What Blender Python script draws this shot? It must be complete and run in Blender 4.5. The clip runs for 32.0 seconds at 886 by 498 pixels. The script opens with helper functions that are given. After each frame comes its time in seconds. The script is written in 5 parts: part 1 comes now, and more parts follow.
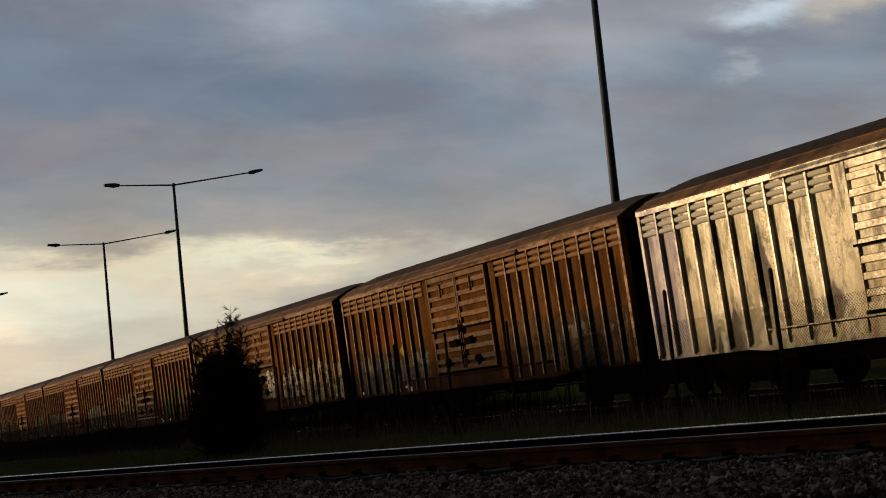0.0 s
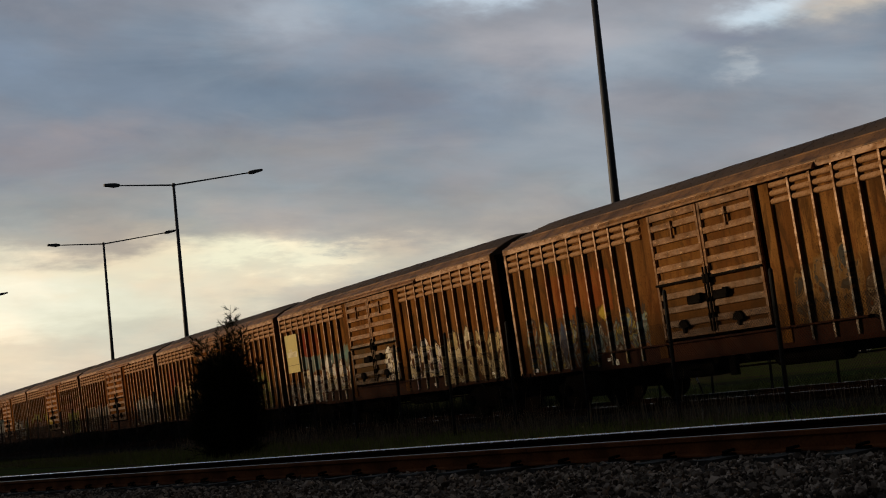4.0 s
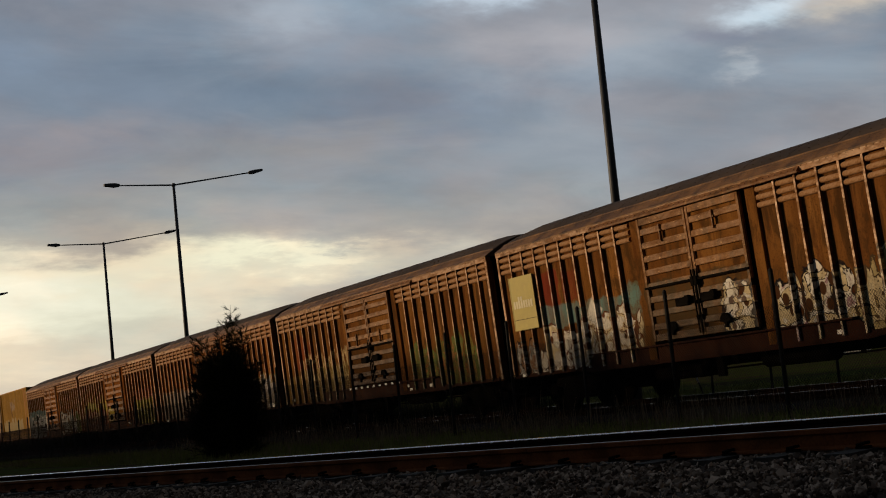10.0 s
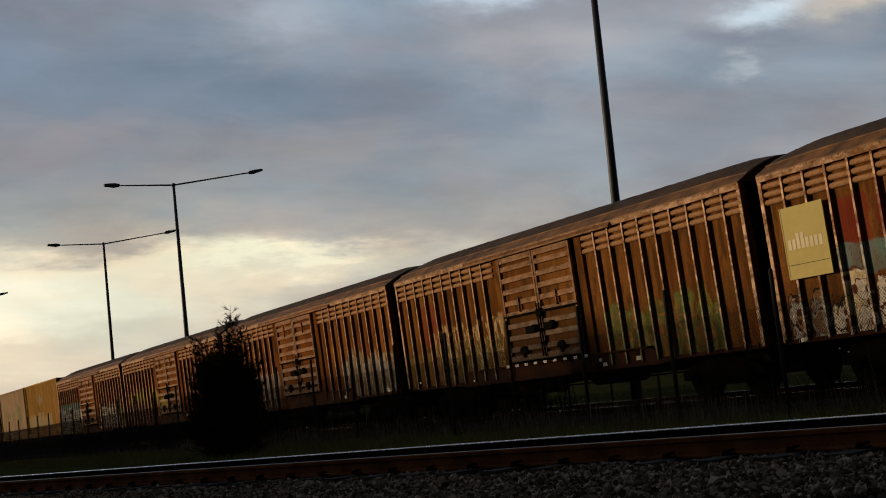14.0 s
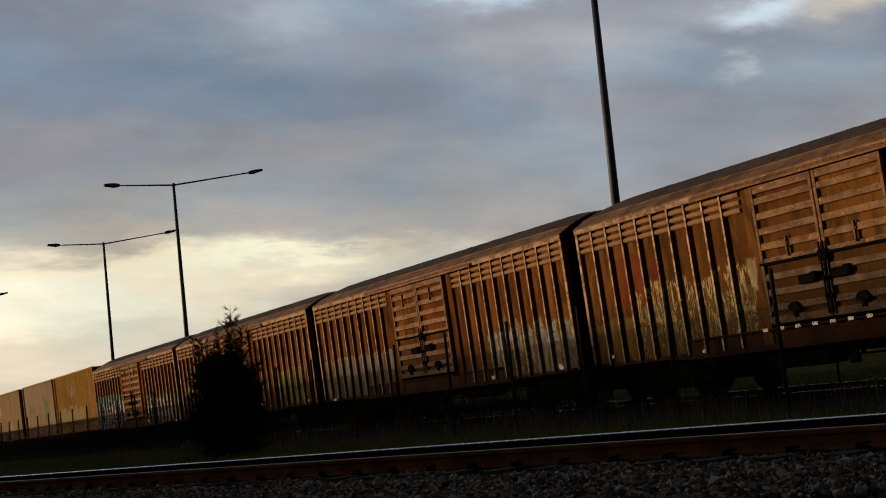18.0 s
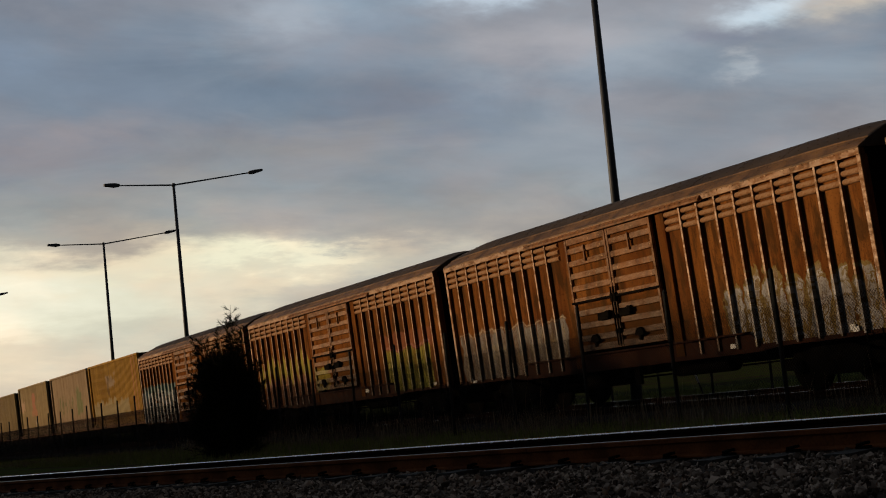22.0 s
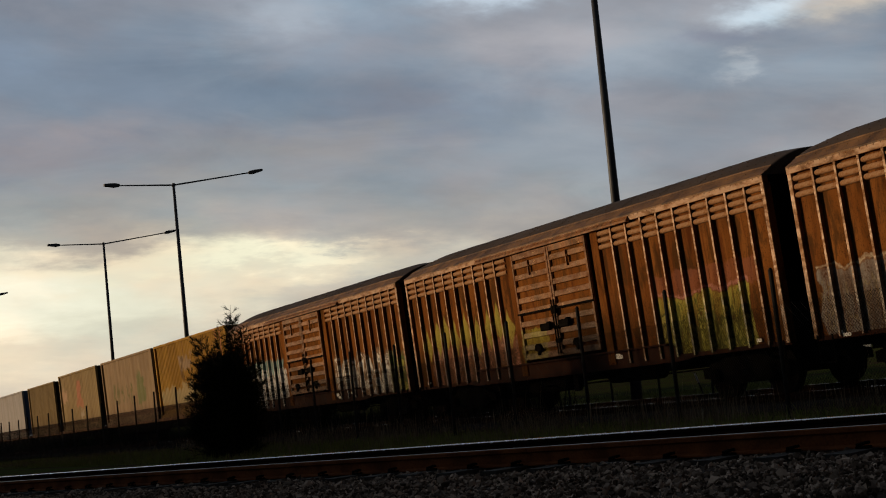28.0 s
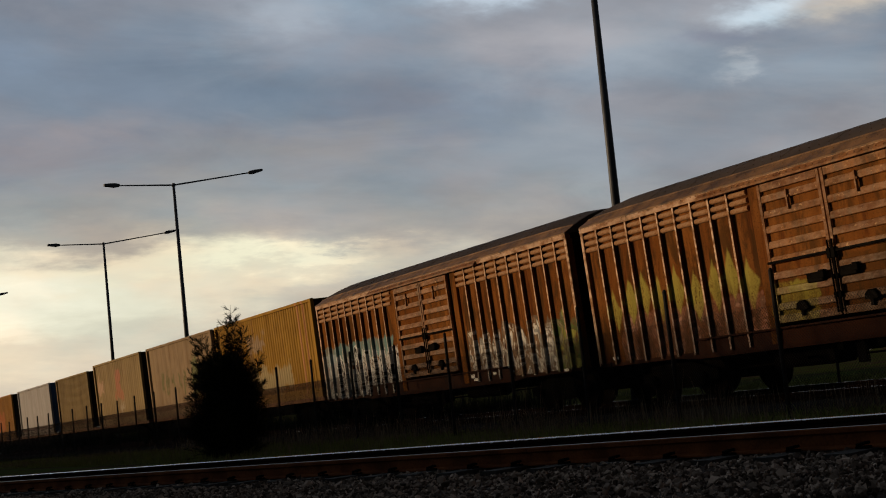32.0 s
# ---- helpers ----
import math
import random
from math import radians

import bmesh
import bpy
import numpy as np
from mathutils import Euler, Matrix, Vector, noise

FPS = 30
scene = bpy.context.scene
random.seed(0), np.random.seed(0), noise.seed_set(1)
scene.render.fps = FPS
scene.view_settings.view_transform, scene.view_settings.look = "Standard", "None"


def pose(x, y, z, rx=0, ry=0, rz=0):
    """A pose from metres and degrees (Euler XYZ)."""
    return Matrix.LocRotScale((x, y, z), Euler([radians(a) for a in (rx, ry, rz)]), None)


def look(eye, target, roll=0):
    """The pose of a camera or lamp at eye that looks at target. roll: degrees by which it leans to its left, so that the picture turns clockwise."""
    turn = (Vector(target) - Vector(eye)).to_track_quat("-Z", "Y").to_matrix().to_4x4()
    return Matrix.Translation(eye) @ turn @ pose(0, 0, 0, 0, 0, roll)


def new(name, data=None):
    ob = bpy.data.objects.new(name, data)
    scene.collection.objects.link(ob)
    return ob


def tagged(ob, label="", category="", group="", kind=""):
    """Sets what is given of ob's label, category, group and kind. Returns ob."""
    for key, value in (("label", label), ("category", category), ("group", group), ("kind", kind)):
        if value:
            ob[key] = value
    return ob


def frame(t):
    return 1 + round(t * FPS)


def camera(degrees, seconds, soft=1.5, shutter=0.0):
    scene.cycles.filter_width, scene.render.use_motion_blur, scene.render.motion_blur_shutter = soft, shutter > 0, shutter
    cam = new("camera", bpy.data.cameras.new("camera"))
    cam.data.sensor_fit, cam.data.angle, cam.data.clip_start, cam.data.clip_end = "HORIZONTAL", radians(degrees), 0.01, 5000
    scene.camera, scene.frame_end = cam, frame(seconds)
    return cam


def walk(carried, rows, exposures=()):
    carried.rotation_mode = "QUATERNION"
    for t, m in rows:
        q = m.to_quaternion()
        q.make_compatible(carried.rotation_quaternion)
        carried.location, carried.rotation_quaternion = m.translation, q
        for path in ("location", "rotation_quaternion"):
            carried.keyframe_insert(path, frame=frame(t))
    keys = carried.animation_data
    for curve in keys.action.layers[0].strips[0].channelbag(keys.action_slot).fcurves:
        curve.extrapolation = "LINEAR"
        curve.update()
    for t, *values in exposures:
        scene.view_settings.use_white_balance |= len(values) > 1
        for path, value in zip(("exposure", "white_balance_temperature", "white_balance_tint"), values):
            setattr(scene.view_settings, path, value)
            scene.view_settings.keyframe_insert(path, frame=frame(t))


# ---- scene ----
# The train runs along x, to the right; y leads away from the camera; z = 0 is the low grass.
EYE = (0.0, 0.0, 1.2)
YAW, PITCH, ROLL = radians(61.868), radians(6.327), -6.279
cam = camera(36.603, 32.0, soft=1.05)
AHEAD = Vector((-math.sin(YAW) * math.cos(PITCH), math.cos(YAW) * math.cos(PITCH), math.sin(PITCH)))
view = look(EYE, Vector(EYE) + AHEAD, ROLL)
walk(cam, [(0.0, view), (32.0, view)], exposures=[(0.0, -0.05), (1.0, 0.0), (2.0, 0.13), (3.0, 0.11), (8.0, 0.13), (12.0, 0.07), (14.0, 0.12), (19.0, 0.15), (21.0, 0.13), (23.0, 0.02), (24.0, 0.0), (25.0, 0.13), (28.0, 0.14), (30.0, 0.08), (31.0, -0.03), (32.0, 0.10)])

# ---------------------------------------------------------------- world and sun
SUN_AZ, SUN_EL = radians(180 + 49), radians(7)          # towards -x, a little to the camera's side
SUN_DIR = Vector((math.cos(SUN_AZ) * math.cos(SUN_EL), math.sin(SUN_AZ) * math.cos(SUN_EL), math.sin(SUN_EL)))


def nd(t, kind, **kw):
    n = t.nodes.new(kind)
    for k, v in kw.items():
        if k == "inp":
            for i, val in v.items():
                n.inputs[i].default_value = val
        elif k == "op":
            n.operation = v
        elif k == "dtype":
            n.data_type = v
        elif k == "blend":
            n.blend_type = v
    return n


def math_node(t, op, a, b=None, clamp=False):
    n = t.nodes.new("ShaderNodeMath")
    n.operation, n.use_clamp = op, clamp
    for i, v in enumerate((a, b)):
        if v is None:
            continue
        if isinstance(v, (int, float)):
            n.inputs[i].default_value = v
        else:
            t.links.new(v, n.inputs[i])
    return n.outputs[0]


def smooth(t, v, lo, hi, a=0.0, b=1.0):
    n = t.nodes.new("ShaderNodeMapRange")
    n.interpolation_type = "SMOOTHSTEP"
    for i, x in zip((1, 2, 3, 4), (lo, hi, a, b)):
        n.inputs[i].default_value = x
    t.links.new(v, n.inputs[0])
    return n.outputs[0]


def mix_rgb(t, f, a, b, blend="MIX"):
    n = t.nodes.new("ShaderNodeMix")
    n.data_type, n.blend_type = "RGBA", blend
    for i, v in ((0, f), (6, a), (7, b)):
        if isinstance(v, (int, float)):
            n.inputs[i].default_value = v
        elif isinstance(v, tuple):
            n.inputs[i].default_value = (*v, 1) if len(v) == 3 else v
        else:
            t.links.new(v, n.inputs[i])
    return n.outputs[2]


def noise_tex(t, vec, scale, detail=4.0, rough=0.55, dist=0.0):
    n = t.nodes.new("ShaderNodeTexNoise")
    n.inputs["Scale"].default_value, n.inputs["Detail"].default_value = scale, detail
    n.inputs["Roughness"].default_value, n.inputs["Distortion"].default_value = rough, dist
    t.links.new(vec, n.inputs["Vector"])
    return n.outputs["Fac"]


def mapping(t, vec, scale=(1, 1, 1), loc=(0, 0, 0), rot=(0, 0, 0)):
    n = t.nodes.new("ShaderNodeMapping")
    n.inputs["Scale"].default_value, n.inputs["Location"].default_value, n.inputs["Rotation"].default_value = scale, loc, rot
    t.links.new(vec, n.inputs["Vector"])
    return n.outputs[0]


def make_world():
    w = bpy.data.worlds.new("dusk_sky")
    scene.world = w
    w.use_nodes = True
    t = w.node_tree
    t.nodes.clear()
    out, bg = t.nodes.new("ShaderNodeOutputWorld"), t.nodes.new("ShaderNodeBackground")
    t.links.new(bg.outputs[0], out.inputs[0])
    sky = t.nodes.new("ShaderNodeTexSky")
    sky.sky_type, sky.sun_disc = "NISHITA", False
    sky.sun_elevation, sky.sun_rotation = SUN_EL, math.pi / 2 - SUN_AZ
    co = t.nodes.new("ShaderNodeTexCoord").outputs["Generated"]
    sep = t.nodes.new("ShaderNodeSeparateXYZ")
    t.links.new(co, sep.inputs[0])
    x, y, z = sep.outputs
    up = math_node(t, "MAXIMUM", z, 0.0)
    # the cloud sheet: directions laid onto a plane high above, less stretched near the horizon
    den = math_node(t, "ADD", up, 0.22)
    comb = t.nodes.new("ShaderNodeCombineXYZ")
    t.links.new(math_node(t, "DIVIDE", x, den), comb.inputs[0])
    t.links.new(math_node(t, "DIVIDE", y, den), comb.inputs[1])
    sheet = comb.outputs[0]
    big = noise_tex(t, mapping(t, sheet, (1.7, 1.0, 1), (2.3, 0.4, 0)), 1.0, 5, 0.55, 0.4)
    fine = noise_tex(t, mapping(t, sheet, (3.2, 1.9, 1), (5.1, 2.0, 3)), 1.5, 8, 0.62, 0.6)
    # azimuth (from -x towards +y) and height in degrees, stirred by noise so that no cloud has a clean edge
    turn = math_node(t, "MULTIPLY", math_node(t, "ARCTAN2", y, math_node(t, "MULTIPLY", x, -1.0)), 57.2958)
    rise = math_node(t, "MULTIPLY", math_node(t, "ARCSINE", up), 57.2958)
    stir = noise_tex(t, mapping(t, sheet, (2.0, 1.4, 1), (9, 1, 0)), 1.6, 6, 0.6)
    stir2 = noise_tex(t, mapping(t, sheet, (2.0, 1.4, 1), (1, 6, 0)), 1.9, 6, 0.6)
    turn_s = math_node(t, "ADD", turn, math_node(t, "MULTIPLY", math_node(t, "SUBTRACT", stir, 0.5), 14.0))
    rise_s = math_node(t, "ADD", rise, math_node(t, "MULTIPLY", math_node(t, "SUBTRACT", stir2, 0.5), 5.0))

    def bank(a, e, sa, se):
        u, v = math_node(t, "DIVIDE", math_node(t, "SUBTRACT", turn_s, a), sa), math_node(t, "DIVIDE", math_node(t, "SUBTRACT", rise_s, e), se)
        r2 = math_node(t, "ADD", math_node(t, "MULTIPLY", u, u), math_node(t, "MULTIPLY", v, v))
        return math_node(t, "POWER", 2.718, math_node(t, "MULTIPLY", r2, -1.0))

    dot = t.nodes.new("ShaderNodeVectorMath")
    dot.operation = "DOT_PRODUCT"
    t.links.new(co, dot.inputs[0])
    dot.inputs[1].default_value = (-1.0, 0.0, 0.0)
    cover = math_node(t, "ADD", math_node(t, "MULTIPLY", big, 0.6), math_node(t, "MULTIPLY", fine, 0.4))
    lit = smooth(t, cover, 0.36, 0.64)
    high = mix_rgb(t, lit, (0.165, 0.205, 0.262), (0.265, 0.300, 0.350))
    mid = mix_rgb(t, lit, (0.275, 0.285, 0.288), (0.36, 0.365, 0.36))
    col = mix_rgb(t, smooth(t, rise, 4.5, 13.0), mid, high)
    pale = mix_rgb(t, 0.25, (0.44, 0.52, 0.62), sky.outputs[0])
    cream = (0.93, 0.83, 0.60)
    for a, e, sa, se, colour, amount in (
            (14, 14.5, 7, 3.0, (0.135, 0.165, 0.225), 0.55), (29, 12.6, 5, 1.4, (0.18, 0.21, 0.275), 0.5), (13, 9.5, 8, 1.3, (0.25, 0.25, 0.24), 0.55), (12, 12.0, 5, 0.9, (0.30, 0.27, 0.28), 0.45), (22, 11.3, 6, 0.8, (0.31, 0.30, 0.28), 0.4), (6, 16.2, 4, 1.6, (0.20, 0.27, 0.40), 0.5),
            (41, 13.4, 4, 0.5, (0.15, 0.185, 0.27), 0.6), (24, 16.8, 3, 1.0, pale, 0.2), (27, 15.3, 3, 1.2, (0.25, 0.29, 0.36), 0.5), (40, 9.5, 7, 1.5, (0.27, 0.265, 0.30), 0.5),
            (4, 4.4, 17, 3.3, cream, 1.0), (15, 6.9, 9, 0.85, (0.95, 0.84, 0.59), 0.7), (23, 6.2, 6, 0.6, (0.86, 0.76, 0.54), 0.6), (26, 7.8, 4.5, 1.5, (0.32, 0.315, 0.30), 0.6), (17, 5.2, 4, 1.0, (0.96, 0.86, 0.62), 0.45), (19.5, 6.75, 4, 0.30, (1.0, 0.90, 0.64), 0.7), (23.5, 6.6, 2.2, 0.25, (0.95, 0.84, 0.60), 0.6), (22, 3.5, 14, 1.8, (0.46, 0.43, 0.36), 0.45), (13, 8.0, 7, 0.6, (0.36, 0.33, 0.29), 0.6), (12, 4.0, 10, 0.4, (0.66, 0.59, 0.46), 0.55), (5, 5.6, 8, 0.9, (1.06, 0.98, 0.77), 0.8),
            (32, 16.8, 2.6, 0.7, pale, 0.75), (43.5, 14.5, 2.2, 0.6, pale, 0.7), (41.8, 12.5, 0.9, 0.28, (0.60, 0.60, 0.60), 0.35), (48, 14.4, 3.0, 0.8, (0.66, 0.58, 0.47), 0.8), (35, 14.0, 5.5, 1.8, (0.42, 0.435, 0.47), 0.6), (34, 10.5, 6, 1.2, (0.33, 0.335, 0.36), 0.5)):
        col = mix_rgb(t, math_node(t, "MULTIPLY", bank(a, e, sa, se), amount), col, colour)
    # mottled lower clouds, some bluer and some warmer
    flat = t.nodes.new("ShaderNodeCombineXYZ")
    t.links.new(math_node(t, "MULTIPLY", turn, 0.20), flat.inputs[0])
    t.links.new(math_node(t, "ADD", math_node(t, "MULTIPLY", rise, 0.5), math_node(t, "MULTIPLY", turn, 0.05)), flat.inputs[1])
    mottle = noise_tex(t, flat.outputs[0], 0.8, 5, 0.5, 0.15)
    hue = noise_tex(t, mapping(t, flat.outputs[0], (0.8, 0.8, 1), (3, 8, 0)), 0.8, 4, 0.5)
    col = mix_rgb(t, 1.0, col, smooth(t, mottle, 0.28, 0.72, 0.93, 1.07), "MULTIPLY")
    col = mix_rgb(t, 1.0, col, mix_rgb(t, smooth(t, hue, 0.36, 0.64), (0.94, 1.01, 1.04), (1.06, 0.99, 0.96)), "MULTIPLY")
    # dusk: the vault is darker overhead and away from the sunset
    dim = math_node(t, "MULTIPLY", smooth(t, dot.outputs["Value"], -0.3, 0.55, DUSK, 1.0), smooth(t, up, 0.33, 0.75, 1.0, 0.62))
    col = mix_rgb(t, 1.0, col, dim, "MULTIPLY")
    t.links.new(col, bg.inputs[0])
    bg.inputs[1].default_value = 1.0


DUSK = 0.17
make_world()
sun = new("sun", bpy.data.lights.new("sun", "SUN"))
sun.data.energy, sun.data.angle, sun.data.color = 2.75, radians(2.5), (1.0, 0.69, 0.39)
sun.matrix_world = look((0, 0, 60), Vector((0, 0, 60)) - SUN_DIR)
scene.view_settings.exposure = 0.0

# ---------------------------------------------------------------- mesh helpers


class Geo:
    """Collects boxes, prisms and sheets, then becomes a mesh."""

    def __init__(self):
        self.v, self.f = [], []

    def add(self, verts, faces):
        n = len(self.v)
        self.v += [tuple(p) for p in verts]
        self.f += [tuple(i + n for i in q) for q in faces]
        return self

    def box(self, x0, x1, y0, y1, z0, z1, ch=0.0):
        if not ch:
            v = [(x, y, z) for x in (x0, x1) for y in (y0, y1) for z in (z0, z1)]
            return self.add(v, [(0, 1, 3, 2), (4, 6, 7, 5), (0, 4, 5, 1), (2, 3, 7, 6), (0, 2, 6, 4), (1, 5, 7, 3)])
        bm = bmesh.new()
        bmesh.ops.create_cube(bm, size=1)
        for p in bm.verts:
            p.co = Vector((x0 + (p.co.x + 0.5) * (x1 - x0), y0 + (p.co.y + 0.5) * (y1 - y0), z0 + (p.co.z + 0.5) * (z1 - z0)))
        bmesh.ops.bevel(bm, geom=bm.edges[:], offset=ch, segments=1, affect="EDGES")
        return self.bm(bm)

    def bm(self, bm):
        bm.verts.index_update()
        v, f = [tuple(p.co) for p in bm.verts], [tuple(p.index for p in q.verts) for q in bm.faces]
        bm.free()
        return self.add(v, f)

    def extrude(self, prof, axis, a, b):
        """A closed profile of pairs, drawn along an axis from a to b; the pairs run round so that faces look outwards or are mended later."""
        n = len(prof)
        put = {"x": lambda s, p: (s, p[0], p[1]), "y": lambda s, p: (p[0], s, p[1]), "z": lambda s, p: (p[0], p[1], s)}[axis]
        v = [put(a, p) for p in prof] + [put(b, p) for p in prof]
        f = [(i, (i + 1) % n, n + (i + 1) % n, n + i) for i in range(n)] + [tuple(range(n - 1, -1, -1)), tuple(range(n, 2 * n))]
        return self.add(v, f)

    def tube(self, p, q, r0, r1=None, n=8):
        p, q = Vector(p), Vector(q)
        r1 = r0 if r1 is None else r1
        d = (q - p).normalized()
        s = d.orthogonal().normalized()
        u = d.cross(s)
        ring = [math.cos(2 * math.pi * i / n) * s + math.sin(2 * math.pi * i / n) * u for i in range(n)]
        v = [p + k * r0 for k in ring] + [q + k * r1 for k in ring]
        f = [(i, (i + 1) % n, n + (i + 1) % n, n + i) for i in range(n)] + [tuple(range(n - 1, -1, -1)), tuple(range(n, 2 * n))]
        return self.add(v, f)

    def mesh(self, name, fix=True, smooth_faces=False):
        me = bpy.data.meshes.new(name)
        me.from_pydata(self.v, [], self.f)
        if fix:
            bm = bmesh.new()
            bm.from_mesh(me)
            bmesh.ops.recalc_face_normals(bm, faces=bm.faces)
            bm.to_mesh(me)
            bm.free()
        if smooth_faces:
            me.shade_smooth()
        me.materials.append(None)
        return me


def put(name, me, mat, parent=None, m=None, label=""):
    """One mesh object, its material its own, the mesh free to be shared."""
    ob = new(name, me)
    ob.material_slots[0].link = "OBJECT"
    ob.material_slots[0].material = mat
    if parent is not None:
        ob.parent = parent
    if m is not None:
        ob.matrix_basis = m
    if label:
        ob["label"] = label
    return ob


def at(x, y, z):
    return Matrix.Translation((x, y, z))


# ---------------------------------------------------------------- materials


def material(name):
    m = bpy.data.materials.new(name)
    m.use_nodes = True
    t = m.node_tree
    b = t.nodes["Principled BSDF"]
    return m, t, b


def bump(t, b, height, strength=0.3, dist=0.02):
    n = t.nodes.new("ShaderNodeBump")
    n.inputs["Strength"].default_value, n.inputs["Distance"].default_value = strength, dist
    t.links.new(height, n.inputs["Height"])
    t.links.new(n.outputs[0], b.inputs["Normal"])


def coords(t, ref=None):
    n = t.nodes.new("ShaderNodeTexCoord")
    if ref is not None:
        n.object = ref
    return n.outputs["Object"]


def plain(name, a, b2, scale=6.0, rough=0.6, metal=0.0, relief=0.25, spec=0.12):
    """Two tones by large stains and fine grain, in the thing's own space."""
    m, t, b = material(name)
    co = coords(t)
    s1, s2 = noise_tex(t, co, scale * 0.25, 4), noise_tex(t, co, scale * 4, 6, 0.65)
    f = smooth(t, math_node(t, "ADD", math_node(t, "MULTIPLY", s1, 0.6), math_node(t, "MULTIPLY", s2, 0.4)), 0.36, 0.64)
    t.links.new(mix_rgb(t, f, a, b2), b.inputs["Base Color"])
    t.links.new(smooth(t, s2, 0.2, 0.8, max(rough - 0.12, 0.05), min(rough + 0.12, 1)), b.inputs["Roughness"])
    b.inputs["Metallic"].default_value = metal
    b.inputs["Specular IOR Level"].default_value = spec
    bump(t, b, s2, relief, 0.01)
    return m


# dirty black iron, taken darker still: the shade under the train is in its colour
shade_black_iron = plain("shade_black_iron", (0.003, 0.0027, 0.0025), (0.009, 0.008, 0.007), 8, 0.85, 0.0, 0.25, 0.0)
rusty_iron = plain("rusty_iron", (0.10, 0.045, 0.022), (0.19, 0.085, 0.04), 10, 0.75)
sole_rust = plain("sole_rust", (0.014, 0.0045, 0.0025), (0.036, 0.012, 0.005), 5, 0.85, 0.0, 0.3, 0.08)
cant_brown = plain("cant_brown", (0.050, 0.025, 0.011), (0.22, 0.112, 0.040), 9, 0.6, 0.0, 0.3, 0.15)
# wheels darkened likewise for the shade under the train
shade_wheel_steel = plain("shade_wheel_steel", (0.006, 0.005, 0.0045), (0.014, 0.011, 0.009), 8, 0.85, 0.0, 0.25, 0.0)
# one rail rust in two tones: warm light put into the first, shade into the second
lit_rail_rust = plain("lit_rail_rust", (0.085, 0.028, 0.011), (0.19, 0.062, 0.021), 12, 0.85, 0.0, 0.25, 0.05)
shade_rail_rust = plain("shade_rail_rust", (0.010, 0.0045, 0.003), (0.024, 0.010, 0.006), 12, 0.85, 0.0, 0.25, 0.03)
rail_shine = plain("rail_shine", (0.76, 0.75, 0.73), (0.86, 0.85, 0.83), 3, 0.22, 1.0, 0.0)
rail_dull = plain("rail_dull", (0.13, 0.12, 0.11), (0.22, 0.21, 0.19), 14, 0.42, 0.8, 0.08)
concrete = plain("concrete", (0.022, 0.019, 0.016), (0.048, 0.042, 0.037), 7, 0.9, 0.0, 0.25, 0.2)
galvanised = plain("galvanised", (0.050, 0.056, 0.066), (0.085, 0.092, 0.106), 4, 0.55, 0.5)
wire_dark = plain("wire_dark", (0.010, 0.010, 0.010), (0.022, 0.021, 0.02), 20, 0.8, 0.0, 0.1, 0.15)
white_paint = plain("white_paint", (0.55, 0.54, 0.50), (0.75, 0.74, 0.70), 20, 0.5)
lamp_grey = plain("lamp_grey", (0.08, 0.085, 0.095), (0.13, 0.135, 0.145), 6, 0.5)


def ground_material():
    m, t, b = material("ground_grass")
    geo = t.nodes.new("ShaderNodeNewGeometry").outputs["Position"]
    a, c = noise_tex(t, geo, 0.35, 5, 0.6, 0.4), noise_tex(t, geo, 6, 7, 0.7)
    green = mix_rgb(t, c, (0.026, 0.034, 0.010), (0.070, 0.086, 0.025))
    dry = mix_rgb(t, c, (0.028, 0.021, 0.013), (0.075, 0.056, 0.036))
    t.links.new(mix_rgb(t, smooth(t, a, 0.45, 0.62), green, dry), b.inputs["Base Color"])
    b.inputs["Roughness"].default_value, b.inputs["Specular IOR Level"].default_value = 0.95, 0.0
    bump(t, b, c, 0.6, 0.05)
    return m


def gravel_material(name, tones, scale=30):
    m, t, b = material(name)
    geo = t.nodes.new("ShaderNodeNewGeometry").outputs["Position"]
    v = t.nodes.new("ShaderNodeTexVoronoi")
    v.inputs["Scale"].default_value = scale
    t.links.new(geo, v.inputs["Vector"])
    big = noise_tex(t, geo, 0.8, 4)
    c = mix_rgb(t, v.outputs["Color"], tones[0], tones[1])
    t.links.new(mix_rgb(t, smooth(t, big, 0.4, 0.65), c, tones[2]), b.inputs["Base Color"])
    b.inputs["Roughness"].default_value, b.inputs["Specular IOR Level"].default_value = 0.95, 0.05
    bump(t, b, v.outputs["Distance"], 0.8, 0.03)
    return m


def stone_material():
    m, t, b = material("ballast_stone")
    g = t.nodes.new("ShaderNodeNewGeometry")
    n = noise_tex(t, g.outputs["Position"], 40, 5, 0.7)
    c = mix_rgb(t, math_node(t, "POWER", g.outputs["Random Per Island"], 2.2), (0.030, 0.020, 0.014), (0.62, 0.47, 0.36))
    t.links.new(mix_rgb(t, math_node(t, "MULTIPLY", n, 0.45), c, (0.10, 0.068, 0.046)), b.inputs["Base Color"])
    b.inputs["Roughness"].default_value, b.inputs["Specular IOR Level"].default_value = 0.85, 0.1
    bump(t, b, n, 0.4, 0.01)
    return m


def leaf_material(name, a, c, rough=0.7):
    m, t, b = material(name)
    g = t.nodes.new("ShaderNodeNewGeometry")
    t.links.new(mix_rgb(t, g.outputs["Random Per Island"], a, c), b.inputs["Base Color"])
    b.inputs["Roughness"].default_value, b.inputs["Specular IOR Level"].default_value = rough, 0.05
    return m


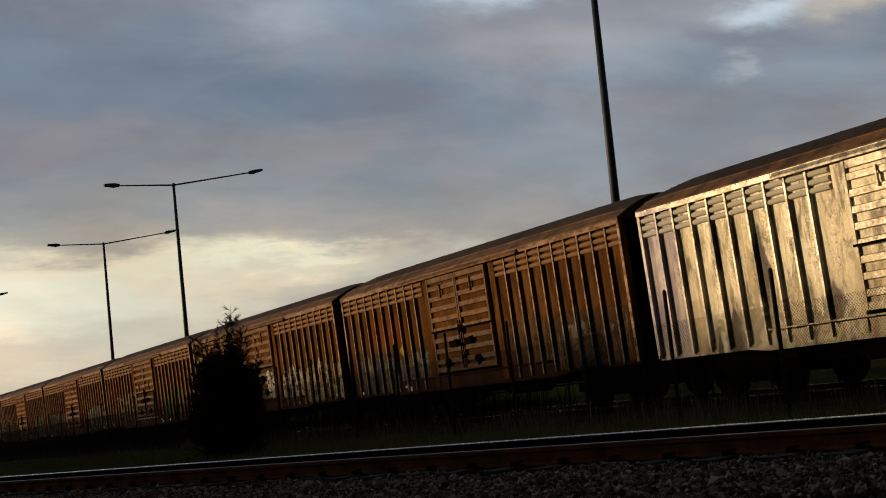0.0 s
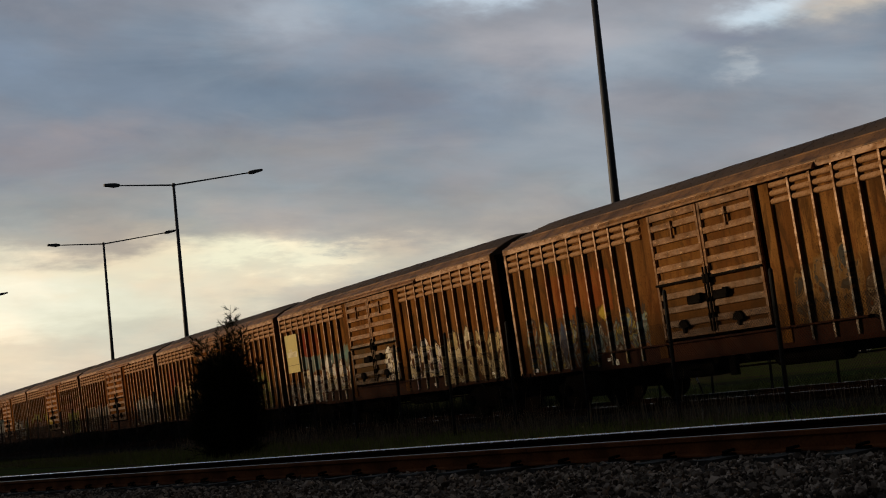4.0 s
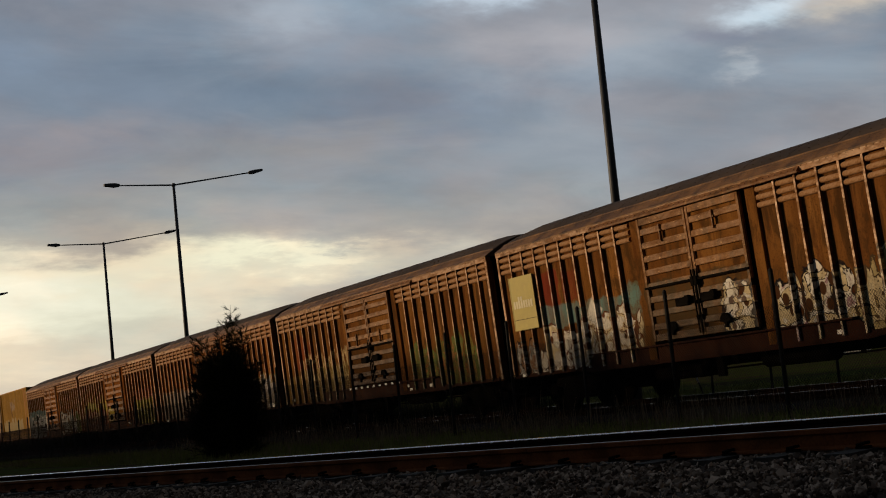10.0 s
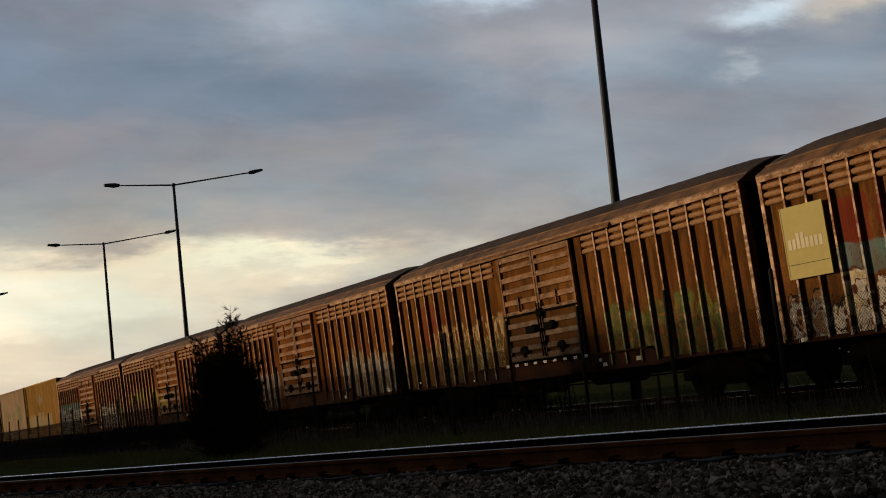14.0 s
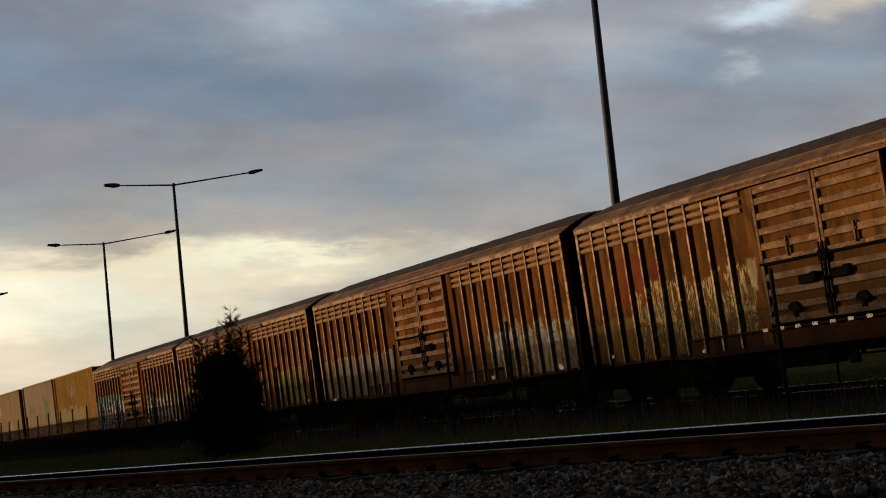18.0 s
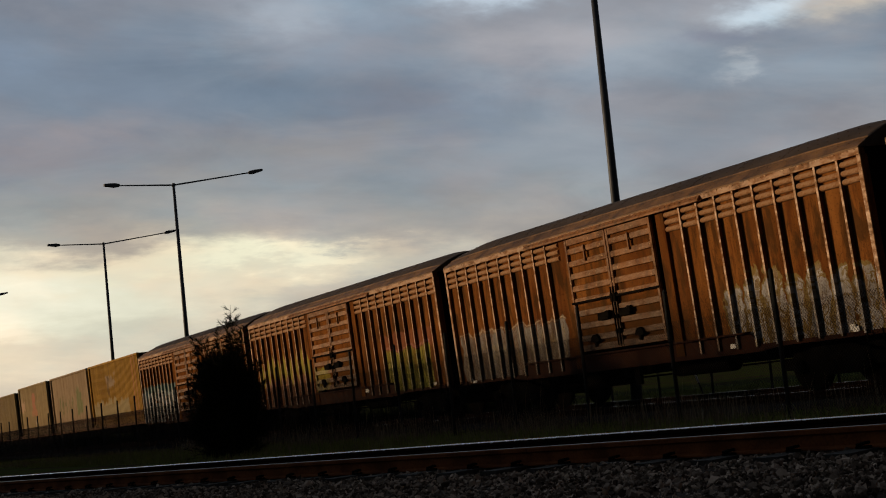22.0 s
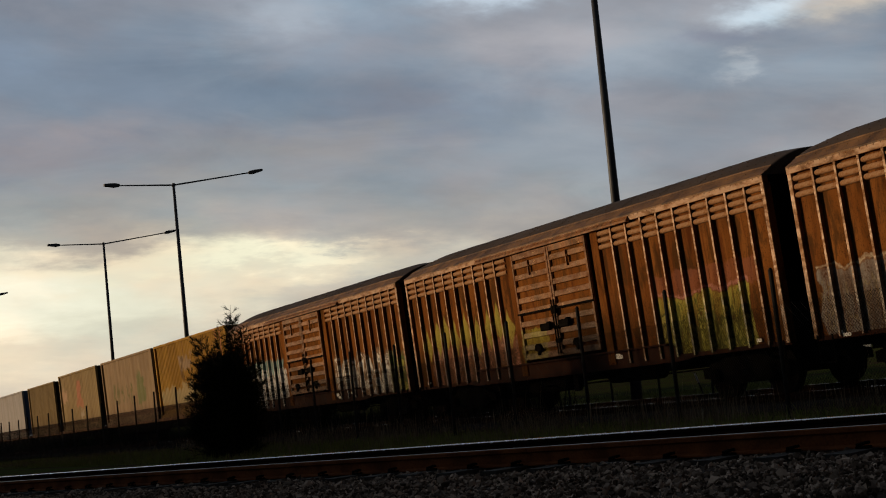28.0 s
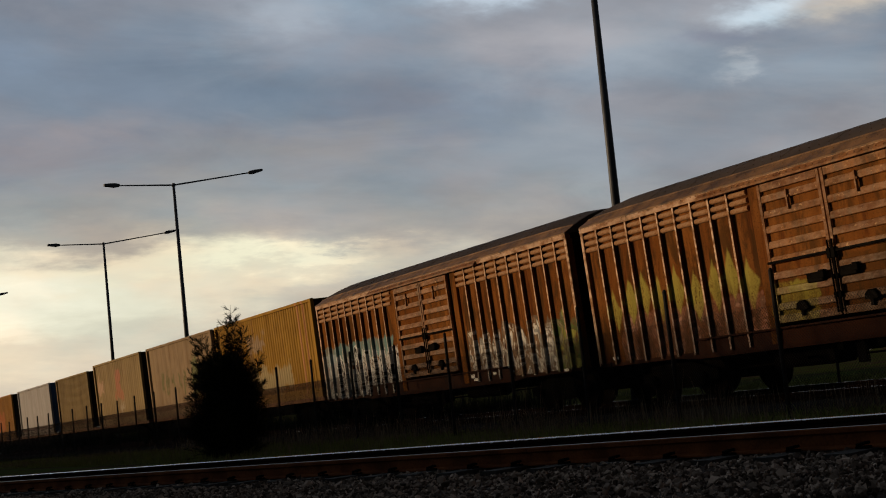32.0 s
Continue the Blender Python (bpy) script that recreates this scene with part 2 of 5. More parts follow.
ground_mat = ground_material()
ballast_bed = gravel_material("ballast_bed", ((0.022, 0.018, 0.015), (0.075, 0.060, 0.050), (0.040, 0.029, 0.021)), 22)
red_gravel = gravel_material("red_gravel", ((0.040, 0.022, 0.018), (0.075, 0.045, 0.036), (0.055, 0.033, 0.027)), 18)
stone_mat = stone_material()
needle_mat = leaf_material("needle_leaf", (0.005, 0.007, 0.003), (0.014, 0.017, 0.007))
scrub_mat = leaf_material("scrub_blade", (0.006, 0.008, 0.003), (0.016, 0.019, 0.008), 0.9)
twig_mat = plain("twig", (0.03, 0.022, 0.015), (0.06, 0.045, 0.03), 12, 0.9)
grass_mat = leaf_material("grass_blade", (0.090, 0.096, 0.026), (0.24, 0.25, 0.070), 0.8)
dry_grass_mat = leaf_material("dry_stem", (0.10, 0.075, 0.045), (0.28, 0.21, 0.135), 0.8)


def van_paint(name, ref, spec):
    """Weathered paint of one van, in the van's own space: rust streaks, dirt, and sprayed letters low on the side.
    spec: base, worn, rust colours, sprayed colours, and rows (x0, x1, z top, seed, cell size) of sprayed fields."""
    m, t, b = material(name)
    co = coords(t, ref)
    sep = t.nodes.new("ShaderNodeSeparateXYZ")
    t.links.new(co, sep.inputs[0])
    x, y, z = sep.outputs
    grain = noise_tex(t, co, 26, 6, 0.7)
    stain = noise_tex(t, mapping(t, co, (1, 1, 0.28), (spec["seed"], 0, 0)), 2.1, 5, 0.6, 0.3)
    streak = noise_tex(t, mapping(t, co, (4.3, 4.3, 0.7), (spec["seed"] * 2, 3, 0)), 1.0, 5, 0.65, 0.6)
    info = t.nodes.new("ShaderNodeObjectInfo")
    tone = smooth(t, info.outputs["Random"], 0, 1, 0.0, 0.5)
    col = mix_rgb(t, smooth(t, stain, 0.38, 0.66), spec["base"], spec["worn"])
    col = mix_rgb(t, tone, col, spec["rust"])
    col = mix_rgb(t, math_node(t, "MULTIPLY", smooth(t, streak, 0.50, 0.66), 0.7), col, spec["rust"])
    col = mix_rgb(t, math_node(t, "MULTIPLY", smooth(t, grain, 0.54, 0.64), spec.get("fleck", 0.6)), col, (0.045, 0.022, 0.010))
    grime = noise_tex(t, mapping(t, co, (2.2, 2.2, 0.7), (spec["seed"] * 5, 1, 2)), 1.4, 6, 0.65, 0.5)
    col = mix_rgb(t, math_node(t, "MULTIPLY", smooth(t, grime, 0.46, 0.62), 0.75), col, (0.050, 0.026, 0.011))
    # proud faces paler: worn paint, with the rib highlights painted into it
    proud = smooth(t, y, -1.430, -1.444)
    rub_lit = math_node(t, "MULTIPLY", proud, smooth(t, noise_tex(t, mapping(t, co, (1.6, 1.6, 3.5), (2, 0, spec["seed"])), 2.0, 6, 0.7), 0.36, 0.60, 0.15, 0.75))
    rub_lit = math_node(t, "MULTIPLY", rub_lit, smooth(t, y, -1.455, -1.468, 1.0, 0.28))
    col = mix_rgb(t, rub_lit, col, spec["rub_lit"])
    # glints painted as bright flecks along the proud edges
    glint = math_node(t, "MULTIPLY", proud, smooth(t, noise_tex(t, mapping(t, co, (3, 3, 5), (spec["seed"], 2, 4)), 3.0, 5, 0.7), 0.60, 0.67))
    col = mix_rgb(t, math_node(t, "MULTIPLY", glint, 0.6), col, (0.62, 0.37, 0.17))
    front = math_node(t, "LESS_THAN", y, -1.2)
    wob = noise_tex(t, mapping(t, co, (1, 0, 1), (spec["seed"] * 3, 0, 5)), 1.7, 4, 0.6)
    wob_s = math_node(t, "MULTIPLY", math_node(t, "SUBTRACT", wob, 0.5), 1.0)
    worn_off = smooth(t, math_node(t, "ADD", math_node(t, "MULTIPLY", grain, 0.45), math_node(t, "MULTIPLY", streak, 0.55)), 0.66, 0.50)
    flat = mapping(t, co, (1, 0, 1), (spec["seed"] * 1.7, 0, 0))
    swirl = noise_tex(t, flat, 2.3, 3, 0.5, 0.8)
    # loose patches of paint
    for x0, x1, z0, z1, ink, amount in spec.get("patch", ()):
        xx, zz = math_node(t, "ADD", x, math_node(t, "MULTIPLY", wob_s, 0.5)), math_node(t, "ADD", z, math_node(t, "MULTIPLY", wob_s, 0.6))
        f = math_node(t, "MULTIPLY", math_node(t, "MULTIPLY", smooth(t, xx, x0, x0 + 0.06), smooth(t, xx, x1, x1 - 0.06)), math_node(t, "MULTIPLY", smooth(t, zz, z0, z0 + 0.06), smooth(t, zz, z1, z1 - 0.06)))
        f = math_node(t, "MULTIPLY", math_node(t, "MULTIPLY", f, front), math_node(t, "MULTIPLY", math_node(t, "MULTIPLY", worn_off, smooth(t, grime, 0.36, 0.56, 0.55, 1.0)), amount))
        col = mix_rgb(t, f, col, ink)
    # rows of fat round-topped letters: one arch a letter, rimmed, with blots of the rim colour inside
    for x0, x1, z1, seed, wide, inks, edge in spec["spray"]:
        k = math_node(t, "DIVIDE", math_node(t, "SUBTRACT", math_node(t, "ADD", x, math_node(t, "MULTIPLY", wob_s, 0.45)), x0), wide)
        idx, u = math_node(t, "FLOOR", k), math_node(t, "SUBTRACT", math_node(t, "FRACT", k), 0.5)
        wn = t.nodes.new("ShaderNodeTexWhiteNoise")
        wn.noise_dimensions = "1D"
        t.links.new(math_node(t, "ADD", idx, seed), wn.inputs["W"])
        au = math_node(t, "MULTIPLY", math_node(t, "ABSOLUTE", u), 2.0)
        arch = math_node(t, "ADD", math_node(t, "MULTIPLY", math_node(t, "POWER", au, 5.0), -0.34), math_node(t, "MULTIPLY", math_node(t, "SUBTRACT", swirl, 0.5), 0.9))
        top = math_node(t, "ADD", math_node(t, "ADD", math_node(t, "MULTIPLY", wn.outputs["Value"], 0.38), z1 - 0.16), arch)
        d = math_node(t, "SUBTRACT", top, math_node(t, "ADD", z, math_node(t, "MULTIPLY", wob_s, 0.35)))
        inx = math_node(t, "MULTIPLY", math_node(t, "GREATER_THAN", k, 0.0), math_node(t, "LESS_THAN", k, (x1 - x0) / wide))
        field = math_node(t, "MULTIPLY", math_node(t, "MULTIPLY", inx, smooth(t, d, 0.0, 0.03)), front)
        rim = math_node(t, "MAXIMUM", smooth(t, d, 0.11, 0.075), smooth(t, math_node(t, "ADD", au, math_node(t, "MULTIPLY", math_node(t, "SUBTRACT", swirl, 0.5), 0.8)), 0.84, 0.91))
        cells = t.nodes.new("ShaderNodeTexVoronoi")
        cells.inputs["Scale"].default_value = 2.5 / wide
        t.links.new(mapping(t, co, (1, 0, 0.7), (seed, 0, seed * 0.7)), cells.inputs["Vector"])
        hole = smooth(t, math_node(t, "ADD", cells.outputs["Distance"], math_node(t, "MULTIPLY", swirl, 0.3)), 0.40, 0.34)
        line = smooth(t, math_node(t, "ABSOLUTE", math_node(t, "SUBTRACT", swirl, 0.52)), 0.022, 0.010)
        ramp = t.nodes.new("ShaderNodeValToRGB")
        ramp.color_ramp.interpolation = "CONSTANT"
        pick = math_node(t, "FRACT", math_node(t, "ADD", math_node(t, "MULTIPLY", swirl, 2.2), math_node(t, "MULTIPLY", wn.outputs["Value"], 0.7)))
        t.links.new(pick, ramp.inputs[0])
        el = ramp.color_ramp.elements
        while len(el) < len(inks):
            el.new(0.5)
        for i, c in enumerate(inks):
            el[i].position, el[i].color = i / len(inks), (*c, 1)
        ink = mix_rgb(t, math_node(t, "MAXIMUM", rim, math_node(t, "MAXIMUM", hole, line)), ramp.outputs[0], edge)
        shards = t.nodes.new("ShaderNodeTexVoronoi")
        shards.feature = "DISTANCE_TO_EDGE"
        shards.inputs["Scale"].default_value = 1.9 / wide
        t.links.new(mapping(t, co, (1, 0, 0.6), (seed * 1.3, 0, wide)), shards.inputs["Vector"])
        ink = mix_rgb(t, math_node(t, "MULTIPLY", smooth(t, math_node(t, "ADD", shards.outputs["Distance"], math_node(t, "MULTIPLY", math_node(t, "SUBTRACT", grain, 0.5), 0.08)), 0.055, 0.02), spec.get("crack", 0.7)), ink, edge)
        if spec.get("spots"):
            dots = t.nodes.new("ShaderNodeTexVoronoi")
            dots.inputs["Scale"].default_value, dots.inputs["Randomness"].default_value = 3.4, 0.8
            t.links.new(mapping(t, co, (1, 0, 0.75), (seed, 0, 2.0)), dots.inputs["Vector"])
            ink = mix_rgb(t, smooth(t, dots.outputs["Distance"], 0.34, 0.28), ink, spec["spots"])
        core = smooth(t, math_node(t, "ADD", cells.outputs["Distance"], math_node(t, "MULTIPLY", swirl, 0.3)), 0.33, 0.28)
        ink = mix_rgb(t, math_node(t, "MULTIPLY", core, 0.85), ink, spec["rust"])
        col = mix_rgb(t, math_node(t, "MULTIPLY", field, math_node(t, "MULTIPLY", worn_off, 1.0)), col, ink)
    # pointed shapes: flames, shards and torn-looking angles
    for xc, zc, hw, hh, ink, amount in spec.get("shards", ()):
        xx, zz = math_node(t, "ADD", x, math_node(t, "MULTIPLY", wob_s, 0.22)), math_node(t, "ADD", z, math_node(t, "MULTIPLY", wob_s, 0.5))
        e = math_node(t, "ADD", math_node(t, "DIVIDE", math_node(t, "ABSOLUTE", math_node(t, "SUBTRACT", xx, xc)), hw), math_node(t, "DIVIDE", math_node(t, "ABSOLUTE", math_node(t, "SUBTRACT", zz, zc)), hh))
        col = mix_rgb(t, math_node(t, "MULTIPLY", math_node(t, "MULTIPLY", math_node(t, "MULTIPLY", smooth(t, e, 1.05, 0.75), worn_off), front), amount), col, ink)
    # reedy strokes
    for x0, x1, z0, z1, ink, amount in spec.get("reeds", ()):
        lines = noise_tex(t, mapping(t, co, (7.0, 0, 1.3), (spec["seed"] * 4, 0, 0)), 1.0, 3, 0.5, 1.2)
        f = smooth(t, math_node(t, "ABSOLUTE", math_node(t, "SUBTRACT", lines, 0.5)), 0.042, 0.014)
        zz = math_node(t, "ADD", z, math_node(t, "MULTIPLY", wob_s, 1.2))
        f = math_node(t, "MULTIPLY", f, math_node(t, "MULTIPLY", math_node(t, "MULTIPLY", smooth(t, x, x0, x0 + 0.1), smooth(t, x, x1, x1 - 0.1)), math_node(t, "MULTIPLY", smooth(t, zz, z0, z0 + 0.1), smooth(t, zz, z1, z1 - 0.1))))
        col = mix_rgb(t, math_node(t, "MULTIPLY", math_node(t, "MULTIPLY", f, front), amount), col, ink)
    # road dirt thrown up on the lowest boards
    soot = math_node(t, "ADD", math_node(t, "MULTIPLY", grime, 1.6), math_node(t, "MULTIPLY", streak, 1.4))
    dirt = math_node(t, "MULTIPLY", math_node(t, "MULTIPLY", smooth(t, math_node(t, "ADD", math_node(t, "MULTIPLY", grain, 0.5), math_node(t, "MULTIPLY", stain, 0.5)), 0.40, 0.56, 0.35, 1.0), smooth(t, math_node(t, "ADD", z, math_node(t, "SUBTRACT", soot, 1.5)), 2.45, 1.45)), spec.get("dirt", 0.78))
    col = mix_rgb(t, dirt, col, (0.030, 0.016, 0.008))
    t.links.new(col, b.inputs["Base Color"])
    t.links.new(math_node(t, "SUBTRACT", smooth(t, grain, 0.25, 0.75, spec["gloss"] - 0.1, spec["gloss"] + 0.18), math_node(t, "MULTIPLY", rub_lit, 0.22)), b.inputs["Roughness"])
    t.links.new(math_node(t, "ADD", math_node(t, "ADD", math_node(t, "MULTIPLY", rub_lit, 0.55), smooth(t, y, -1.455, -1.468, 0.0, 0.06)), spec.get("shine", 0.05)), b.inputs["Specular IOR Level"])
    b.inputs["Metallic"].default_value = spec.get("metal", 0.0)
    bump(t, b, math_node(t, "ADD", math_node(t, "MULTIPLY", grain, 0.4), stain), 0.22, 0.02)
    return m


def van_slat_paint(name, spec):
    """Dusty louvre slats: the van's rubbed paint, greyed and flecked with rust."""
    rub_lit = Vector(spec["rub_lit"])
    grey = Vector((sum(spec["rub_lit"]) / 3,) * 3)
    a, c = rub_lit.lerp(grey, 0.25) * 0.85, Vector(spec["worn"]) * 0.9
    return plain(name, tuple(a), tuple(c), 7, 0.7, 0.0, 0.25, 0.05)


# ---------------------------------------------------------------- ground and tracks
GROUND, RAIL_NEAR, RAIL_FAR = 0.34, 0.644, 0.60


def rail_profile():
    return [(-0.07, -0.17), (0.07, -0.17), (0.07, -0.158), (0.012, -0.140), (0.009, -0.055), (0.034, -0.040), (0.035, -0.008),
            (0.026, 0.0), (-0.026, 0.0), (-0.035, -0.008), (-0.034, -0.040), (-0.009, -0.055), (-0.012, -0.140), (-0.07, -0.158)]


def sweep(g, prof, line, closed=True):
    """A profile of (side, up) pairs along a line of (point, heading)."""
    n, rows = len(prof), []
    for p, a in line:
        sx, sy = -math.sin(a), math.cos(a)
        rows += [(p[0] + sx * q[0], p[1] + sy * q[0], p[2] + q[1]) for q in prof]
    m = n if closed else n - 1
    f = [(k * n + i, k * n + (i + 1) % n, (k + 1) * n + (i + 1) % n, (k + 1) * n + i) for k in range(len(line) - 1) for i in range(m)]
    if closed:
        f += [tuple(range(n - 1, -1, -1)), tuple(range((len(line) - 1) * n, len(line) * n))]
    return g.add(rows, f)


DELTA = radians(14.7)


def near_heading(s):
    if s > 8:
        return max(0.0, DELTA - (s - 8) / 90)
    if s < -14:
        return max(0.0, DELTA - (-14 - s) / 150)
    return DELTA


def near_line(s0, s1, step, z):
    """The near track's middle: s counts along it from the point at x = -12."""
    out, pts, x, y = [], {}, -12.0, 7.31
    for sgn in (1, -1):
        x, y, s = -12.0, 7.31, 0.0
        pts[0.0] = ((x, y), near_heading(0))
        while abs(s) < 130:
            a = near_heading(s)
            x, y, s = x + sgn * 0.5 * math.cos(a), y + sgn * 0.5 * math.sin(a), s + sgn * 0.5
            pts[round(s, 1)] = ((x, y), near_heading(s))
    s = s0
    while s <= s1 + 1e-6:
        lo = math.floor(s * 2) / 2
        (p, a), (q, b) = pts[round(lo, 1)], pts[round(lo + 0.5, 1)]
        k = (s - lo) * 2
        out.append(((p[0] + (q[0] - p[0]) * k, p[1] + (q[1] - p[1]) * k, z), a + (b - a) * k))
        s += step
    return out


def shifted(line, d):
    return [((p[0] - math.sin(a) * d, p[1] + math.cos(a) * d, p[2]), a) for p, a in line]


def make_ground():
    g = Geo()
    xs = [-3000, -800, -300, -150, -80, -40, -10, 30, 100, 400, 3000]
    BANK = {35: 0.0, 45: 0.1, 60: 0.3, 106: 0.72, 125: 0.72, 150: 4.0}
    # added rise out of view behind the camera; its crest keeps the low sun off
    SHADE_RISE = {-8.5: 0.2, -10: 1.0, -12: 2.8, -14: 5.0, -17: 5.8, -24: 7.85, -60: 7.85, -300: 7.85, -1500: 7.85}
    ys = [-1500, -300, -60, -24, -17, -14, -12, -10, -8.5, -6, 2, 10, 14, 22, 30, 35, 45, 60, 106, 125, 150, 400, 1200, 3000]
    v = [(x, y, GROUND + (BANK.get(y, 0.0 if y < 35 else 5.0) if y > -8 else SHADE_RISE[y])) for x in xs for y in ys]
    n = len(ys)
    g.add(v, [(i * n + j, (i + 1) * n + j, (i + 1) * n + j + 1, i * n + j + 1) for i in range(len(xs) - 1) for j in range(n - 1)])
    tagged(put("ground", g.mesh("ground"), ground_mat), "flat dark green and dry grass beside the railway, with an added shading rise out of view", "ground", kind="structure")
    g = Geo()
    g.extrude([(19.9, GROUND), (20.4, 0.44), (27.0, 0.44), (27.8, GROUND)], "x", -260, 60)
    tagged(put("path", g.mesh("path"), red_gravel), "reddish brown gravel strip behind the far track", "path", kind="structure")


# worn tops: the gauge corner of the far rail is polished too
SHINE = {-0.8: [(-0.026, 0.0005), (0.036, -0.014), (0.037, -0.006), (0.012, 0.003), (-0.012, 0.003)], 0.8: [(-0.0385, -0.014), (-0.0385, -0.006), (-0.029, 0.0015), (0.0, 0.0025), (0.020, 0.0025), (0.028, 0.001)]}


def make_near_track():
    line = near_line(-100, 60, 1.0, RAIL_NEAR)
    for d, tag in ((-0.8, "rusty rail with a polished top, near side"), (0.8, "rusty rail with a polished top, far side")):
        ob = new("rail")
        tagged(ob, tag.split(",")[0] + " on concrete sleepers", "rail", group="rails of the near track", kind="structure")
        # near rail takes the lit tone, far rail the shaded one
        put("rail_body", sweep(Geo(), rail_profile(), shifted(line, d)).mesh("rail_body"), lit_rail_rust if d < 0 else shade_rail_rust, ob)
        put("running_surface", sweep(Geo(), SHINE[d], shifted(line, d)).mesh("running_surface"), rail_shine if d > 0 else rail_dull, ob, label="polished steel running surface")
    zb = 0.43
    bed = sweep(Geo(), [(-5.2, -0.15), (-4.4, zb - RAIL_NEAR), (1.7, zb - RAIL_NEAR), (2.5, -0.32), (-5.2, -0.32)], line)
    tagged(put("ballast_bed", bed.mesh("ballast_bed"), ballast_bed), "grey crushed stone bed under the near track", "ballast", kind="structure")
    sl = Geo().extrude([(-0.13, -0.2), (0.13, -0.2), (0.11, 0.0), (-0.11, 0.0)], "y", -1.3, 1.3).mesh("sleeper")
    clip = Geo().box(-0.05, 0.05, -0.035, 0.035, 0.0, 0.02).tube((-0.04, -0.03, 0.03), (0.04, -0.03, 0.045), 0.012, n=6).tube((-0.04, 0.02, 0.03), (0.04, 0.02, 0.045), 0.012, n=6).tube((0.04, -0.03, 0.045), (0.04, 0.02, 0.045), 0.012, n=6).mesh("clip")
    for p, a in near_line(-28, 14, 0.62, 0.478):
        s = put("sleeper", sl, concrete, m=Matrix.LocRotScale(p, Euler((0, 0, a)), None))
        tagged(s, "grey concrete sleeper half sunk in ballast", "sleeper", group="sleepers of the near track", kind="structure")
        for d in (-0.8, 0.8):
            for e in (-0.105, 0.105):
                put("clip", clip, shade_black_iron, s, at(0, d + e, 0.0))


def make_stones():
    rng = np.random.default_rng(5)
    base = np.array([(1, 1, 1), (1, -1, -1), (-1, 1, -1), (-1, -1, 1), (1.2, 0, 0), (-1.2, 0, 0), (0, 1.2, 0), (0, -1.2, 0), (0, 0, 1.1), (0, 0, -1.1)], float)
    base /= np.linalg.norm(base, axis=1)[:, None]
    bm = bmesh.new()
    for p in base:
        bm.verts.new(p)
    bmesh.ops.convex_hull(bm, input=bm.verts[:])
    bm.verts.index_update()
    faces = np.array([[v.index for v in f.verts] for f in bm.faces if len(f.verts) == 3])
    bm.free()

    def scatter(name, n, s0, s1, d0, d1, size, label):
        s, d = rng.uniform(s0, s1, n), rng.uniform(d0, d1, n)
        c0 = np.array((-12.0, 7.31))
        dirv, nor = np.array((math.cos(DELTA), math.sin(DELTA))), np.array((-math.sin(DELTA), math.cos(DELTA)))
        xy = c0 + s[:, None] * dirv + d[:, None] * nor
        r = size * rng.lognormal(0, 0.30, n)
        z = 0.432 + r * rng.uniform(0.0, 1.0, n) + 0.02 * np.sin(xy[:, 0] * 2.1) * np.sin(xy[:, 1] * 2.7)
        q = rng.normal(size=(n, 4))
        q /= np.linalg.norm(q, axis=1)[:, None]
        w, x, y, zz = q.T
        rot = np.stack([1 - 2 * (y * y + zz * zz), 2 * (x * y - zz * w), 2 * (x * zz + y * w), 2 * (x * y + zz * w), 1 - 2 * (x * x + zz * zz), 2 * (y * zz - x * w),
                        2 * (x * zz - y * w), 2 * (y * zz + x * w), 1 - 2 * (x * x + y * y)], -1).reshape(n, 3, 3)
        shape = base[None] * rng.uniform(0.62, 1.25, (n, 10, 1)) * rng.uniform(0.55, 1.4, (n, 1, 3))
        pts = np.einsum("nij,nkj->nki", rot, shape) * r[:, None, None]
        pts += np.concatenate([xy, z[:, None]], 1)[:, None]
        fs = (faces[None] + (np.arange(n) * 10)[:, None, None]).reshape(-1, 3)
        me = bpy.data.meshes.new(name)
        me.from_pydata(pts.reshape(-1, 3).tolist(), [], fs.tolist())
        me.materials.append(None)
        tagged(put(name, me, stone_mat), label, "ballast", kind="stuff")

    scatter("ballast_stones", 44000, -14, 9.5, -3.7, -0.9, 0.0165, "loose crushed grey ballast stones beside the near rail")
    scatter("ballast_stones", 6000, -14, 9.5, -0.7, 0.7, 0.020, "loose grey ballast stones between the near rails")
    scatter("ballast_stones", 4000, -14, 9.5, 0.9, 1.8, 0.020, "loose grey ballast stones behind the near track")


TRACK_Y, CANT = 18.15, 2.29


